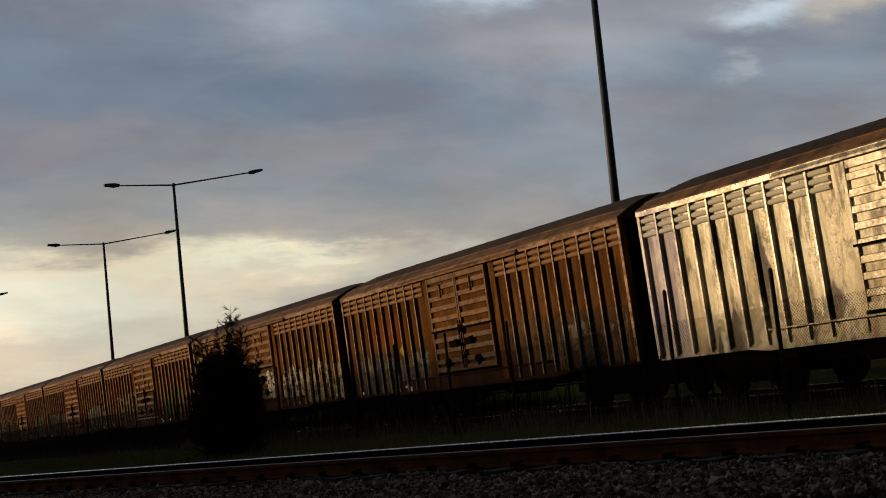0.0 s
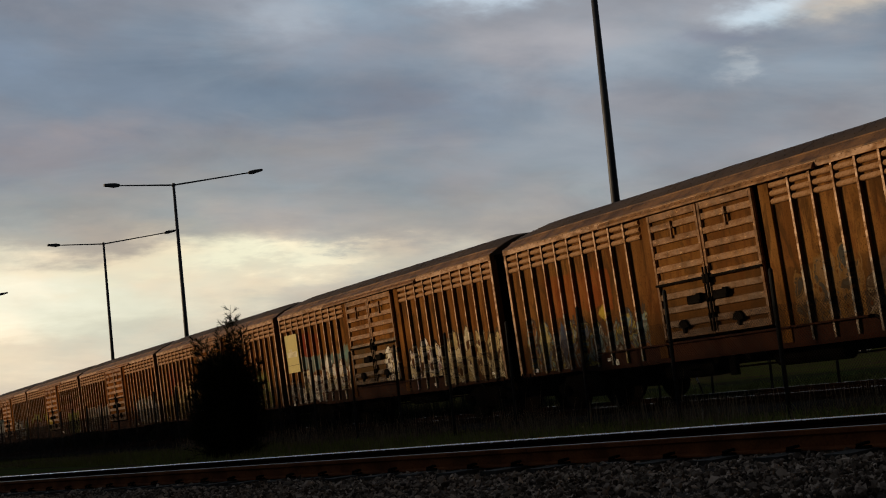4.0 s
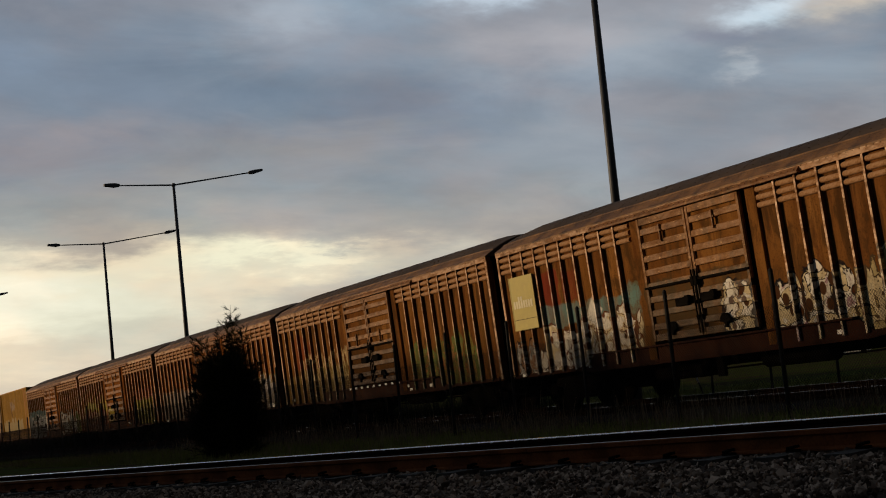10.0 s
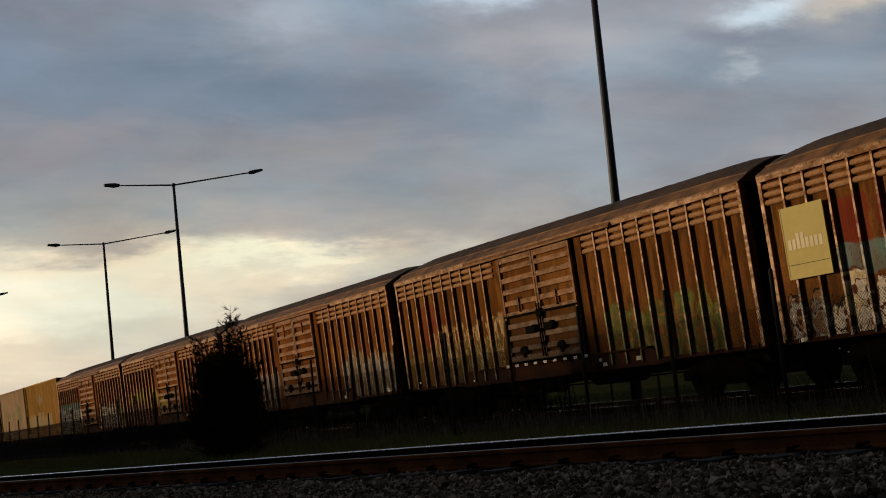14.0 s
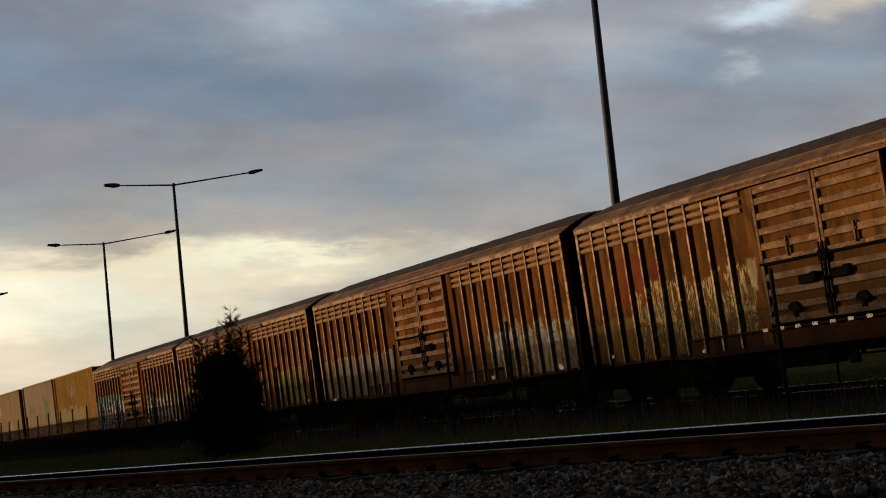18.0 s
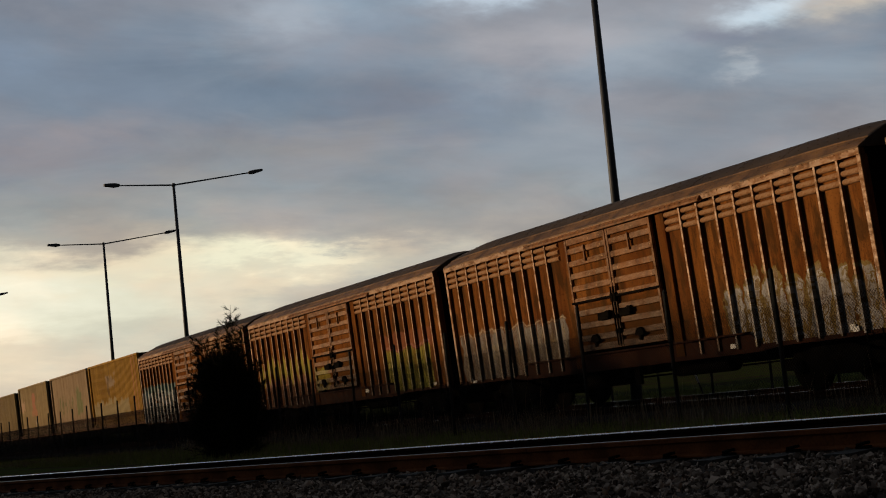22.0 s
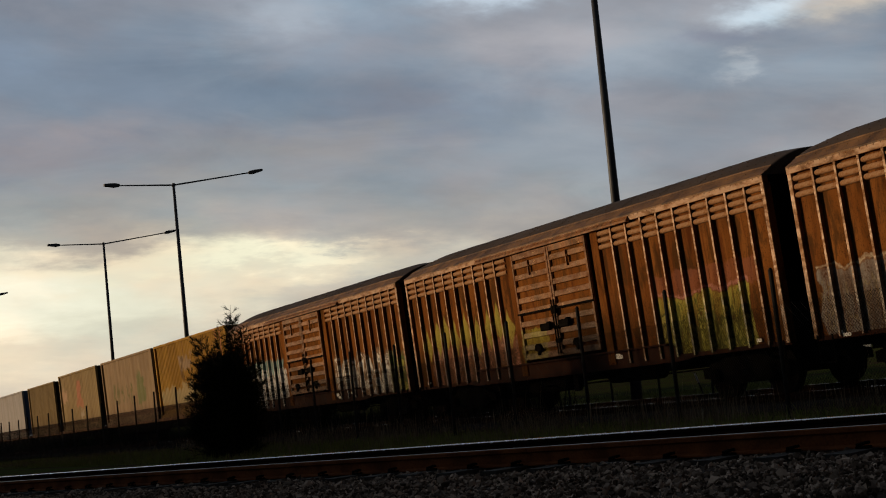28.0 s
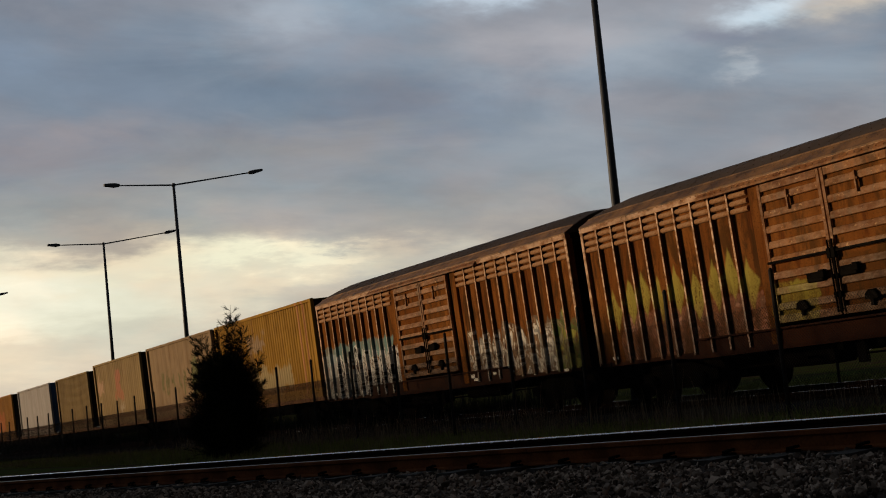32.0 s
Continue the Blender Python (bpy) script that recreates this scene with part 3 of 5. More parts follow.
def make_far_track():
    line = [((x, TRACK_Y, 0.0), 0.0) for x in range(-300, 81, 20)]
    for d, z in ((-0.8, RAIL_FAR), (0.8, RAIL_FAR + 0.064)):
        ob = new("rail")
        tagged(ob, "worn steel rail under the freight train", "rail", group="rails of the far track", kind="structure")
        l2 = [((p[0], p[1] + d, z), a) for p, a in line]
        # shade under the train is in this body's colour
        put("rail_body", sweep(Geo(), rail_profile(), l2).mesh("rail_body"), shade_rail_rust, ob)
        put("running_surface", sweep(Geo(), [(-0.027, 0.001), (0.027, 0.001), (0.024, 0.005), (-0.024, 0.005)], l2).mesh("running_surface"), rail_shine, ob, label="polished steel running surface")
    bed = Geo().extrude([(TRACK_Y - 2.4, 0.30), (TRACK_Y - 1.7, 0.42), (TRACK_Y + 1.7, 0.49), (TRACK_Y + 2.4, 0.30)], "x", -300, 80)
    tagged(put("ballast_bed", bed.mesh("ballast_bed"), ballast_bed), "dark grey stone bed under the far track", "ballast", kind="structure")
    sl = Geo().extrude([(-0.13, -0.2), (0.13, -0.2), (0.11, 0.0), (-0.11, 0.0)], "y", -1.3, 1.3).mesh("sleeper")
    for i in range(130):
        s = put("sleeper", sl, concrete, m=Matrix.LocRotScale((-76 + i * 0.62, TRACK_Y, 0.46), Euler((radians(CANT), 0, 0)), None))
        tagged(s, "dirty concrete sleeper under the freight train", "sleeper", group="sleepers of the far track", kind="structure")


# ---------------------------------------------------------------- fence, lamps, plants
FENCE_Y = 13.6


def make_fence():
    fence = new("chain_link_fence")
    tagged(fence, "chain-link fence with dark steel posts along the line", "fence", kind="structure")
    post = Geo().tube((0, 0, GROUND - 0.1), (0, 0, 2.56), 0.034, n=8).tube((0, 0, 2.56), (0, 0, 2.60), 0.038, 0.015, n=8).mesh("post")
    xs = [-9.9, -12.6] + [-15.26 - 2.63 * k for k in range(12)] + [-46.54 - 2.8 * k for k in range(23)]
    for x in xs:
        put("post", post, wire_dark, fence, at(x, FENCE_Y + random.uniform(-0.02, 0.02), random.uniform(-0.04, 0.03)))
    g, h, pitch = Geo(), 1.66, 0.055
    z0 = GROUND + 0.03
    x = -109.0
    while x < -5:
        for sgn in (1, -1):
            a, b = (x, FENCE_Y - 0.05, z0), (x + sgn * h, FENCE_Y - 0.05, z0 + h)
            g.tube(a, b, 0.0025, n=3)
        x += pitch
    put("mesh", g.mesh("mesh", fix=False), wire_dark, fence, label="diamond wire mesh")


def make_lamps():
    pole = Geo().tube((0, 0, 0), (0, 0, 15.86), 0.172, 0.085, n=12).mesh("pole", smooth_faces=True)
    base = Geo().box(-0.25, 0.25, -0.25, 0.25, 0, 0.04, 0.008).mesh("base_plate")
    bolt = Geo().tube((0, 0, 0), (0, 0, 0.09), 0.018, n=6).mesh("bolt")
    arms = [Geo().tube((0, 0, 0), (0, -3.45, 0.05), 0.055, 0.04, n=8).mesh("arm"), Geo().tube((0, 0, 0), (0, 5.05, 0.70), 0.055, 0.04, n=8).mesh("arm"),
            Geo().tube((0, 0, 0), (0, 2.9, 0.35), 0.055, 0.04, n=8).mesh("arm")]
    cap = Geo().tube((0, 0, -0.10), (0, 0, 0.12), 0.11, 0.09, n=10).mesh("cap")
    head = Geo().add([(-0.11, 0, 0.05), (0.11, 0, 0.05), (0.13, 0.25, 0.08), (-0.13, 0.25, 0.08), (0.10, 0.75, 0.06), (-0.10, 0.75, 0.06),
                      (-0.11, 0, -0.04), (0.11, 0, -0.04), (0.14, 0.25, -0.07), (-0.14, 0.25, -0.07), (0.11, 0.75, -0.02), (-0.11, 0.75, -0.02)],
                     [(0, 1, 2, 3), (3, 2, 4, 5), (6, 9, 8, 7), (9, 11, 10, 8), (0, 6, 7, 1), (4, 10, 11, 5), (1, 7, 8, 2), (2, 8, 10, 4), (0, 3, 9, 6), (3, 5, 11, 9)]).mesh("lamp_head")
    for x, y, tilt in ((-33.55, 23.99, 1.0), (-80.5, 24.55, 0.0), (-105.2, 26.0, 0.0), (-141.0, 20.9, 0.0)):
        ob = new("street_lamp")
        ob.matrix_basis = at(x, y, GROUND) @ Matrix.Rotation(radians(tilt), 4, Vector((-0.88, 0.47, 0)))
        tagged(ob, "tall grey steel street lamp with two outreach arms", "street lamp", group="street lamps behind the railway")
        put("pole", pole, galvanised, ob)
        put("base_plate", base, galvanised, ob)
        put("cap", cap, galvanised, ob, at(0, 0, 15.86))
        for i in (-0.19, 0.19):
            for j in (-0.19, 0.19):
                put("bolt", bolt, galvanised, ob, at(i, j, 0.03))
        for k in (0, 1 if x > -120 else 2):
            a = put("arm", arms[k], galvanised, ob, at(0, 0, 15.86))
            tip = ((0, -3.4, 0.05), (0, 5.0, 0.69), (0, 2.85, 0.34))[k]
            put("lamp_head", head, lamp_grey, a, at(*tip) @ Matrix.Diagonal((1.25, 1.25, 1.6, 1)) @ Matrix.Rotation(math.pi if k == 0 else 0, 4, "Z") @ Matrix.Rotation(radians(1 if k == 0 else 8), 4, "X"))


def make_far_fence():
    f = new("post_fence")
    tagged(f, "low wire fence with thin dark posts behind the far track", "fence", kind="structure")
    post = Geo().box(-0.03, 0.03, -0.03, 0.03, -0.1, 1.15, 0.006).mesh("post")
    for k in range(22):
        put("post", post, wire_dark, f, at(-14 - k * 2.7, 26.4, 0.43) @ Matrix.Rotation(radians(random.uniform(-3, 3)), 4, "Y"))
    for z in (0.75, 1.15, 1.5):
        put("wire", Geo().tube((-72, 26.4, z), (-13, 26.4, z), 0.004, n=4).mesh("wire"), wire_dark, f)
    m = new("marker_post")
    m.matrix_basis = at(-31.6, 25.0, 0.44) @ Matrix.Rotation(radians(-14), 4, Vector((-0.88, 0.47, 0)))
    tagged(m, "leaning thin marker post with a white plate", "marker post")
    put("stake", Geo().box(-0.025, 0.025, -0.012, 0.012, -0.05, 0.72, 0.004).mesh("stake"), wire_dark, m)
    put("plate", Geo().box(-0.05, 0.05, -0.02, -0.012, 0.42, 0.72, 0.004).mesh("plate"), white_paint, m, label="small white plate")
    b = new("relay_box")
    b.matrix_basis = at(-34.3, 24.6, 0.42)
    tagged(b, "narrow grey trackside cabinet on a post", "cabinet")
    put("stand", Geo().tube((0, 0, 0), (0, 0, 0.35), 0.05, n=8).mesh("stand"), wire_dark, b)
    put("housing", Geo().box(-0.12, 0.12, -0.1, 0.1, 0.35, 0.78, 0.015).mesh("housing"), lamp_grey, b)
    put("lid", Geo().box(-0.14, 0.14, -0.12, 0.12, 0.78, 0.81, 0.008).mesh("lid"), lamp_grey, b)


def make_car():
    car = new("car")
    car.matrix_basis = at(-112.0, 110.0, 1.06) @ Matrix.Rotation(radians(42), 4, "Z")
    tagged(car, "white hatchback car parked on the far grass", "car")
    prof = [(-2.1, 0.3), (-2.15, 0.75), (-1.95, 0.95), (-1.1, 1.0), (-0.5, 1.42), (1.2, 1.45), (1.95, 1.0), (2.1, 0.9), (2.12, 0.35), (1.7, 0.25), (-1.7, 0.25)]
    put("body", Geo().extrude(prof, "y", -0.85, 0.85).mesh("body"), white_paint, car)
    glass = plain("car_glass", (0.01, 0.012, 0.014), (0.02, 0.022, 0.025), 3, 0.15, 0.0, 0.0, 0.5)
    for y in (-0.856, 0.852):
        put("side_window", Geo().extrude([(-0.9, 1.03), (-0.42, 1.36), (1.1, 1.38), (1.55, 1.05)], "y", y, y + 0.004).mesh("side_window"), glass, car)
    put("windscreen", Geo().add([(-1.12, -0.7, 1.03), (-1.12, 0.7, 1.03), (-0.56, 0.62, 1.40), (-0.56, -0.62, 1.40)], [(0, 1, 2, 3)]).mesh("windscreen"), glass, car)
    tyre = Geo().tube((0, -0.1, 0), (0, 0.1, 0), 0.31, n=16).mesh("wheel")
    for x in (-1.3, 1.3):
        for y in (-0.80, 0.80):
            put("wheel", tyre, shade_black_iron, car, at(x, y, 0.31))


def blades(name, n, area, h, w, mat, label, lean=0.35, seed=1, patch=None):
    rng = np.random.default_rng(seed)
    x, y = rng.uniform(area[0], area[1], n), rng.uniform(area[2], area[3], n)
    if patch:
        keep = (np.sin(x * 0.9 + 1.3) * np.sin(y * 1.7 + x * 0.31) + rng.uniform(-0.9, 0.9, n)) > patch
        x, y = x[keep], y[keep]
        n = len(x)
    hh = h * rng.lognormal(0, 0.35, n)
    a, l = rng.uniform(0, 6.283, n), rng.normal(0, lean, n) * hh
    b = rng.uniform(0, 6.283, n)
    dx, dy = np.cos(a) * w, np.sin(a) * w
    z = np.full(n, GROUND - 0.01)
    p0, p1 = np.stack([x - dx, y - dy, z], 1), np.stack([x + dx, y + dy, z], 1)
    mx, my = np.cos(b) * l, np.sin(b) * l
    p2 = np.stack([x + dx * 0.7 + mx * 0.4, y + dy * 0.7 + my * 0.4, z + hh * 0.6], 1)
    p3 = np.stack([x - dx * 0.7 + mx * 0.4, y - dy * 0.7 + my * 0.4, z + hh * 0.6], 1)
    p4 = np.stack([x + mx, y + my, z + hh], 1)
    v = np.stack([p0, p1, p2, p3, p4], 1).reshape(-1, 3)
    k = np.arange(n) * 5
    f = [(i, i + 1, i + 2, i + 3) for i in k.tolist()] + [(i + 3, i + 2, i + 4) for i in k.tolist()]
    me = bpy.data.meshes.new(name)
    me.from_pydata(v.tolist(), [], f)
    me.materials.append(None)
    return tagged(put(name, me, mat), label, "grass", kind="stuff")


def make_plants():
    blades("grass", 42000, (-75, -8, 9.0, 15.6), 0.075, 0.006, grass_mat, "short dark green grass between the two tracks", 0.4, 2, -0.2)
    blades("grass", 34000, (-52, -12, 9.2, 13.4), 0.12, 0.006, grass_mat, "longer green grass in front of the fence", 0.4, 3, 0.0)
    blades("dry_weeds", 9000, (-46, -14, 12.2, 15.4), 0.38, 0.005, dry_grass_mat, "tall dry brown weed stems along the fence", 0.18, 4, 0.15)
    blades("dry_grass", 22000, (-60, -8, 9.2, 14.6), 0.16, 0.005, dry_grass_mat, "short dry straw-coloured grass among the green", 0.45, 9, 0.1)
    blades("grass", 20000, (-70, -15, 28.0, 35.0), 0.14, 0.012, grass_mat, "green grass on the field behind the railway", 0.4, 6)


def make_scrub():
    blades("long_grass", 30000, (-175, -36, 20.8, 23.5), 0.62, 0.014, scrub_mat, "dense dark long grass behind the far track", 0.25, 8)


def make_bush():
    rng = random.Random(11)
    ob = new("bush")
    ob.matrix_basis = at(-30.63, 10.16, GROUND) @ Matrix.Diagonal((0.72, 0.72, 0.725, 1))
    tagged(ob, "dense dark needle-leaved bush with thin feathery tips", "bush")
    wood, leaf = Geo(), []

    def spray(p, d, length, n, tight):
        """A drooping twig with needles round it."""
        p, d = Vector(p), Vector(d).normalized()
        q = p + d * length
        wood.tube(p, q, 0.008 * length + 0.002, 0.0015, n=4)
        for i in range(n):
            k = rng.uniform(0.15, 1.0)
            b = p.lerp(q, k)
            e = (d * 0.9 + Vector((rng.gauss(0, tight), rng.gauss(0, tight), rng.gauss(0, tight)))).normalized()
            ln = rng.uniform(0.10, 0.24)
            s = e.orthogonal().normalized() * 0.0065
            leaf.append((b - s, b + s, b + e * ln))

    stems = []
    for i in range(9):
        a = i * 0.7 + rng.uniform(-0.2, 0.2)
        r = rng.uniform(0.1, 0.55)
        top = Vector((math.cos(a) * r * 1.5, math.sin(a) * r * 1.5, rng.uniform(2.6, 3.5)))
        foot = Vector((math.cos(a) * 0.12, math.sin(a) * 0.12, 0))
        wood.tube(foot, foot.lerp(top, 0.5), 0.05, 0.035, n=6)
        wood.tube(foot.lerp(top, 0.5), top, 0.035, 0.012, n=6)
        stems.append((foot, top))
    # the dense body: overlapping lumps
    lumps = [(0, 0, 0.5, 1.25), (0.1, 0, 1.2, 1.34), (-0.1, 0, 1.9, 1.25), (0.1, 0.1, 2.45, 1.05), (0.75, 0.3, 2.5, 0.55), (-0.7, -0.2, 2.75, 0.5), (-0.1, -0.1, 2.95, 0.62), (0.45, 0.2, 2.95, 0.5), (-0.85, -0.3, 2.2, 0.55), (0.95, 0.3, 1.95, 0.5), (1.05, 0.2, 0.9, 0.5), (-1.1, -0.3, 1.0, 0.52), (-0.9, 0.2, 0.4, 0.6), (0.9, -0.3, 0.4, 0.6)]
    for cx, cy, cz, cr in lumps:
        for i in range(int(330 * cr * cr) + 40):
            d = Vector((rng.gauss(0, 1), rng.gauss(0, 1), rng.gauss(0, 1))).normalized()
            p = Vector((cx, cy, cz)) + d * cr * rng.uniform(0.35, 1.0) * (0.9 + 0.18 * math.sin(d.x * 5 + cz * 3) * math.sin(d.z * 6))
            if p.z < 0.04:
                continue
            spray(p - d * 0.15, d + Vector((0, 0, rng.uniform(0.3, 0.9))), rng.uniform(0.22, 0.46), 24, 0.55)
    # feathery leaders above it
    for x, y, z0, z1, n in ((0.56, 0.25, 3.0, 4.95, 11), (0.50, 0.22, 3.0, 4.5, 9), (0.42, 0.1, 2.9, 3.8, 18), (-0.95, -0.4, 2.6, 4.0, 26), (-0.7, -0.35, 2.7, 3.8, 20), (0.95, 0.5, 2.7, 4.1, 22), (-0.15, 0, 3.0, 4.2, 22),
                            (0.2, 0.2, 3.1, 4.35, 18), (1.1, 0.1, 2.2, 3.3, 22), (1.25, 0.4, 1.5, 2.4, 22), (-1.3, -0.3, 2.1, 3.0, 20), (1.2, 0.3, 2.5, 3.7, 20),
                            (-1.5, -0.5, 2.4, 3.6, 24), (-1.75, -0.6, 1.9, 2.9, 20), (-1.3, -0.5, 2.9, 4.05, 16), (1.55, 0.5, 1.3, 2.0, 20), (1.6, 0.4, 0.9, 1.5, 18), (1.5, 0.6, 1.9, 2.9, 18), (0.7, 0.3, 3.0, 4.5, 24), (0.6, 0.2, 3.2, 4.0, 20), (1.0, 0.4, 3.0, 3.9, 20), (1.9, 0.6, 1.5, 2.3, 26), (1.85, 0.5, 0.8, 1.6, 26), (1.8, 0.6, 2.2, 3.1, 22), (-1.9, -0.6, 1.2, 2.2, 24), (-1.8, -0.6, 0.6, 1.5, 24)):
        a, b = Vector((x * 0.8, y * 0.8, z0)), Vector((x, y, z1))
        wood.tube(a, b, 0.010, 0.003, n=5)
        for i in range(n):
            p = a.lerp(b, rng.uniform(0.1, 1) ** 0.8)
            d = Vector((rng.gauss(0, 0.7) + x * 0.25, rng.gauss(0, 0.7), rng.uniform(0.25, 1.0)))
            spray(p, d, rng.uniform(0.15, 0.36), 16, 0.30)
    tagged(put("branchwork", wood.mesh("branchwork", fix=False), twig_mat, ob, label="thin dark brown stems"), kind="stuff")
    me = bpy.data.meshes.new("crown")
    me.from_pydata([tuple(p) for t3 in leaf for p in t3], [], [(3 * i, 3 * i + 1, 3 * i + 2) for i in range(len(leaf))])
    me.materials.append(None)
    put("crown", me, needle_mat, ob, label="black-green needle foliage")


# ---------------------------------------------------------------- the train
HALF = 7.5
FACE = -1.45
BAY = 0.547
SIDES = (-HALF + 0.065, 2.02)          # where the ten bays of each half begin
DEEP = 0.088                            # ribs stand this far before the panels
SHARED = {}


def roof_rise(x):
    """Height of the roof's arch; it falls a little at both ends."""
    e = max(0.0, 1.0 - (HALF + 0.02 - abs(x)))
    return 0.57 * (1 - 0.16 * e ** 1.4)


def van_meshes():
    """Each mesh of the louvre vans once; the vans share them."""
    S = SHARED
    g = Geo().add([(0.0, 0, 0), (BAY / 2, -0.022, 0), (BAY, 0, 0), (0, 0, 2.96), (BAY / 2, -0.022, 2.96), (BAY, 0, 2.96), (0, 0.03, 0), (BAY, 0.03, 0), (0, 0.03, 2.96), (BAY, 0.03, 2.96)],
                           [(0, 1, 4, 3), (1, 2, 5, 4), (6, 8, 9, 7), (0, 3, 8, 6), (2, 7, 9, 5), (3, 4, 5, 9, 8), (0, 6, 7, 2, 1)])
    for z in (1.20, 1.33, 1.46, 1.59, 1.72):
        for q in (0.22, 0.40):
            g.box(q - 0.007, q + 0.007, -0.024, -0.004, z - 0.007, z + 0.007)
    S["panel"] = g.mesh("side_panel")
    S["rib"] = Geo().box(-0.027, 0.027, 0, 0.012, 0, 2.94, 0.003).box(-0.020, 0.020, 0.010, DEEP, 0.004, 2.936).mesh("rib")
    prof = [(0.08, -0.056), (0.030, -0.052), (0.006, -0.040), (-0.006, -0.018), (-0.006, 0.010), (0.006, 0.034), (0.030, 0.050), (0.08, 0.056)]
    S["slat"] = Geo().extrude(prof, "x", 0.0, BAY - 0.056).mesh("louvre_slat")
    S["post"] = Geo().box(0, 0.27, 0, 0.12, 0, 2.94, 0.008).mesh("door_post")
    S["corner"] = Geo().box(-0.05, 0.05, 0, 0.17, 0, 2.94, 0.008).mesh("corner_post")
    g = Geo().box(-HALF, HALF, 0, 0.14, 0, 0.125, 0.006)
    for i in range(96):
        x = -HALF + 0.08 + i * 0.156
        g.box(x - 0.010, x + 0.010, -0.007, 0.004, 0.085, 0.105)
    S["header"] = g.mesh("eaves_rail")
    W = 1.60
    S["door_back"] = Geo().box(0.06, W - 0.06, 0.055, 0.085, 0.10, 2.44).mesh("door")
    S["stile"] = Geo().box(0, 0.075, 0, 0.09, 0, 2.54, 0.006).mesh("stile")
    S["rail"] = Geo().box(0.077, W - 0.077, 0.004, 0.09, 0, 0.14, 0.006).mesh("cross_rail")
    S["board"] = Geo().extrude([(0.054, -0.072), (0.012, -0.068), (0.002, -0.058), (0.010, 0.052), (0.054, 0.072)], "x", 0.075, W - 0.075).mesh("door_board")
    S["handle"] = Geo().box(-0.022, 0.022, -0.03, 0.02, -0.19, 0.17, 0.006).box(-0.05, 0.05, -0.02, 0.02, 0.02, 0.06, 0.006).mesh("door_handle")
    S["lock_rod"] = Geo().tube((0, -0.03, 0.05), (0, -0.03, 1.30), 0.018, n=6).box(-0.05, 0.05, -0.05, 0.03, 0.98, 1.16, 0.01).box(-0.04, 0.04, -0.045, 0.03, 0.30, 0.40, 0.01).box(-0.035, 0.035, -0.04, 0.03, 0.62, 0.70, 0.01).mesh("lock_rod")
    S["lock_box"] = Geo().box(-0.20, 0.20, -0.045, 0.03, -0.085, 0.085, 0.012).box(0.10, 0.24, -0.055, 0.0, -0.03, 0.11, 0.012).mesh("lock_box")
    S["latch"] = Geo().extrude([(-0.15, -0.05), (-0.11, 0.05), (-0.04, 0.10), (0.06, 0.10), (0.13, 0.04), (0.16, -0.05), (0.05, -0.07), (0.03, -0.17), (-0.02, -0.17), (-0.03, -0.07)], "y", -0.045, 0.03).mesh("latch")
    S["hood"] = (Geo().extrude([(-0.075, 0.0), (-0.075, 0.035), (0.02, 0.14), (0.02, 0.0)], "x", -3.30, 3.30))
    for k in range(40):
        x = -3.22 + k * 0.165
        S["hood"].tube((x, -0.045, 0.066), (x, -0.055, 0.077), 0.012, n=5)
    S["hood"] = S["hood"].mesh("door_hood")
    # black sheet that stands in for the dark gap beside the right door
    S["gap_strip"] = Geo().box(0, 0.20, 0, 0.02, 0, 2.90).mesh("door_track")
    S["lock_bar"] = Geo().box(0, W, -0.03, 0.0, -0.022, 0.022).mesh("lock_bar")
    # sole bar: shallow over the bogies, deep under the doors
    pr = [(-HALF, 0.98), (-HALF, 0.90), (-4.75, 0.90), (-4.2, 0.84), (4.2, 0.84), (4.75, 0.90), (HALF, 0.90), (HALF, 0.98), (4.3, 0.98), (4.0, 1.20), (-4.0, 1.20), (-4.3, 0.98)]
    S["sole"] = Geo().extrude(pr, "y", -1.40, -1.32).mesh("sole_bar")
    S["ledge"] = Geo().box(-4.0, 4.0, -1.52, -1.32, 1.20, 1.235, 0.004).mesh("door_ledge")
    S["frame"] = Geo().box(-HALF + 0.02, HALF - 0.02, -1.26, 1.26, 0.98, 1.08).box(-HALF + 0.1, HALF - 0.1, -0.22, 0.22, 0.62, 0.98).box(-2.6, -0.9, -0.9, -0.35, 0.46, 0.86, 0.06).box(0.4, 0.55, -1.2, 1.2, 0.7, 0.98).box(-0.55, -0.4, -1.2, 1.2, 0.7, 0.98).mesh("underframe")
    S["tank"] = Geo().tube((0.9, -0.75, 0.70), (2.7, -0.75, 0.70), 0.19, n=14).tube((2.7, -0.75, 0.70), (2.76, -0.75, 0.70), 0.19, 0.12, n=14).mesh("air_tank", smooth_faces=False)
    S["rods"] = Geo().tube((-4.2, -0.5, 0.55), (4.2, -0.5, 0.60), 0.02, n=6).tube((-1.4, -1.15, 0.62), (-1.4, 0.2, 0.62), 0.025, n=6).box(-0.1, 0.1, -1.2, -1.12, 0.45, 0.95).mesh("brake_rigging")
    S["end"] = Geo().box(-0.04, 0.04, -1.30, 1.30, 0.98, 3.98).mesh("end_wall")
    S["end_post"] = Geo().box(-0.08, 0.08, -0.04, 0.04, 1.0, 3.8, 0.006).mesh("end_post")
    S["far_side"] = Geo().box(-HALF, HALF, 1.27, 1.30, 0.95, 3.99).mesh("far_wall")
    S["far_rib"] = Geo().box(-0.03, 0.03, 1.30, 1.44, 0.95, 3.96).mesh("rib")
    # roof: a shallow arch with rounded hips at both ends
    xs = [-HALF - 0.02, -HALF + 0.12, -HALF + 0.4, -HALF + 0.8, -HALF + 1.3] + [-5.4 + 0.9 * i for i in range(13)] + [HALF - 1.3, HALF - 0.8, HALF - 0.4, HALF - 0.12, HALF + 0.02]
    n, v = 13, []
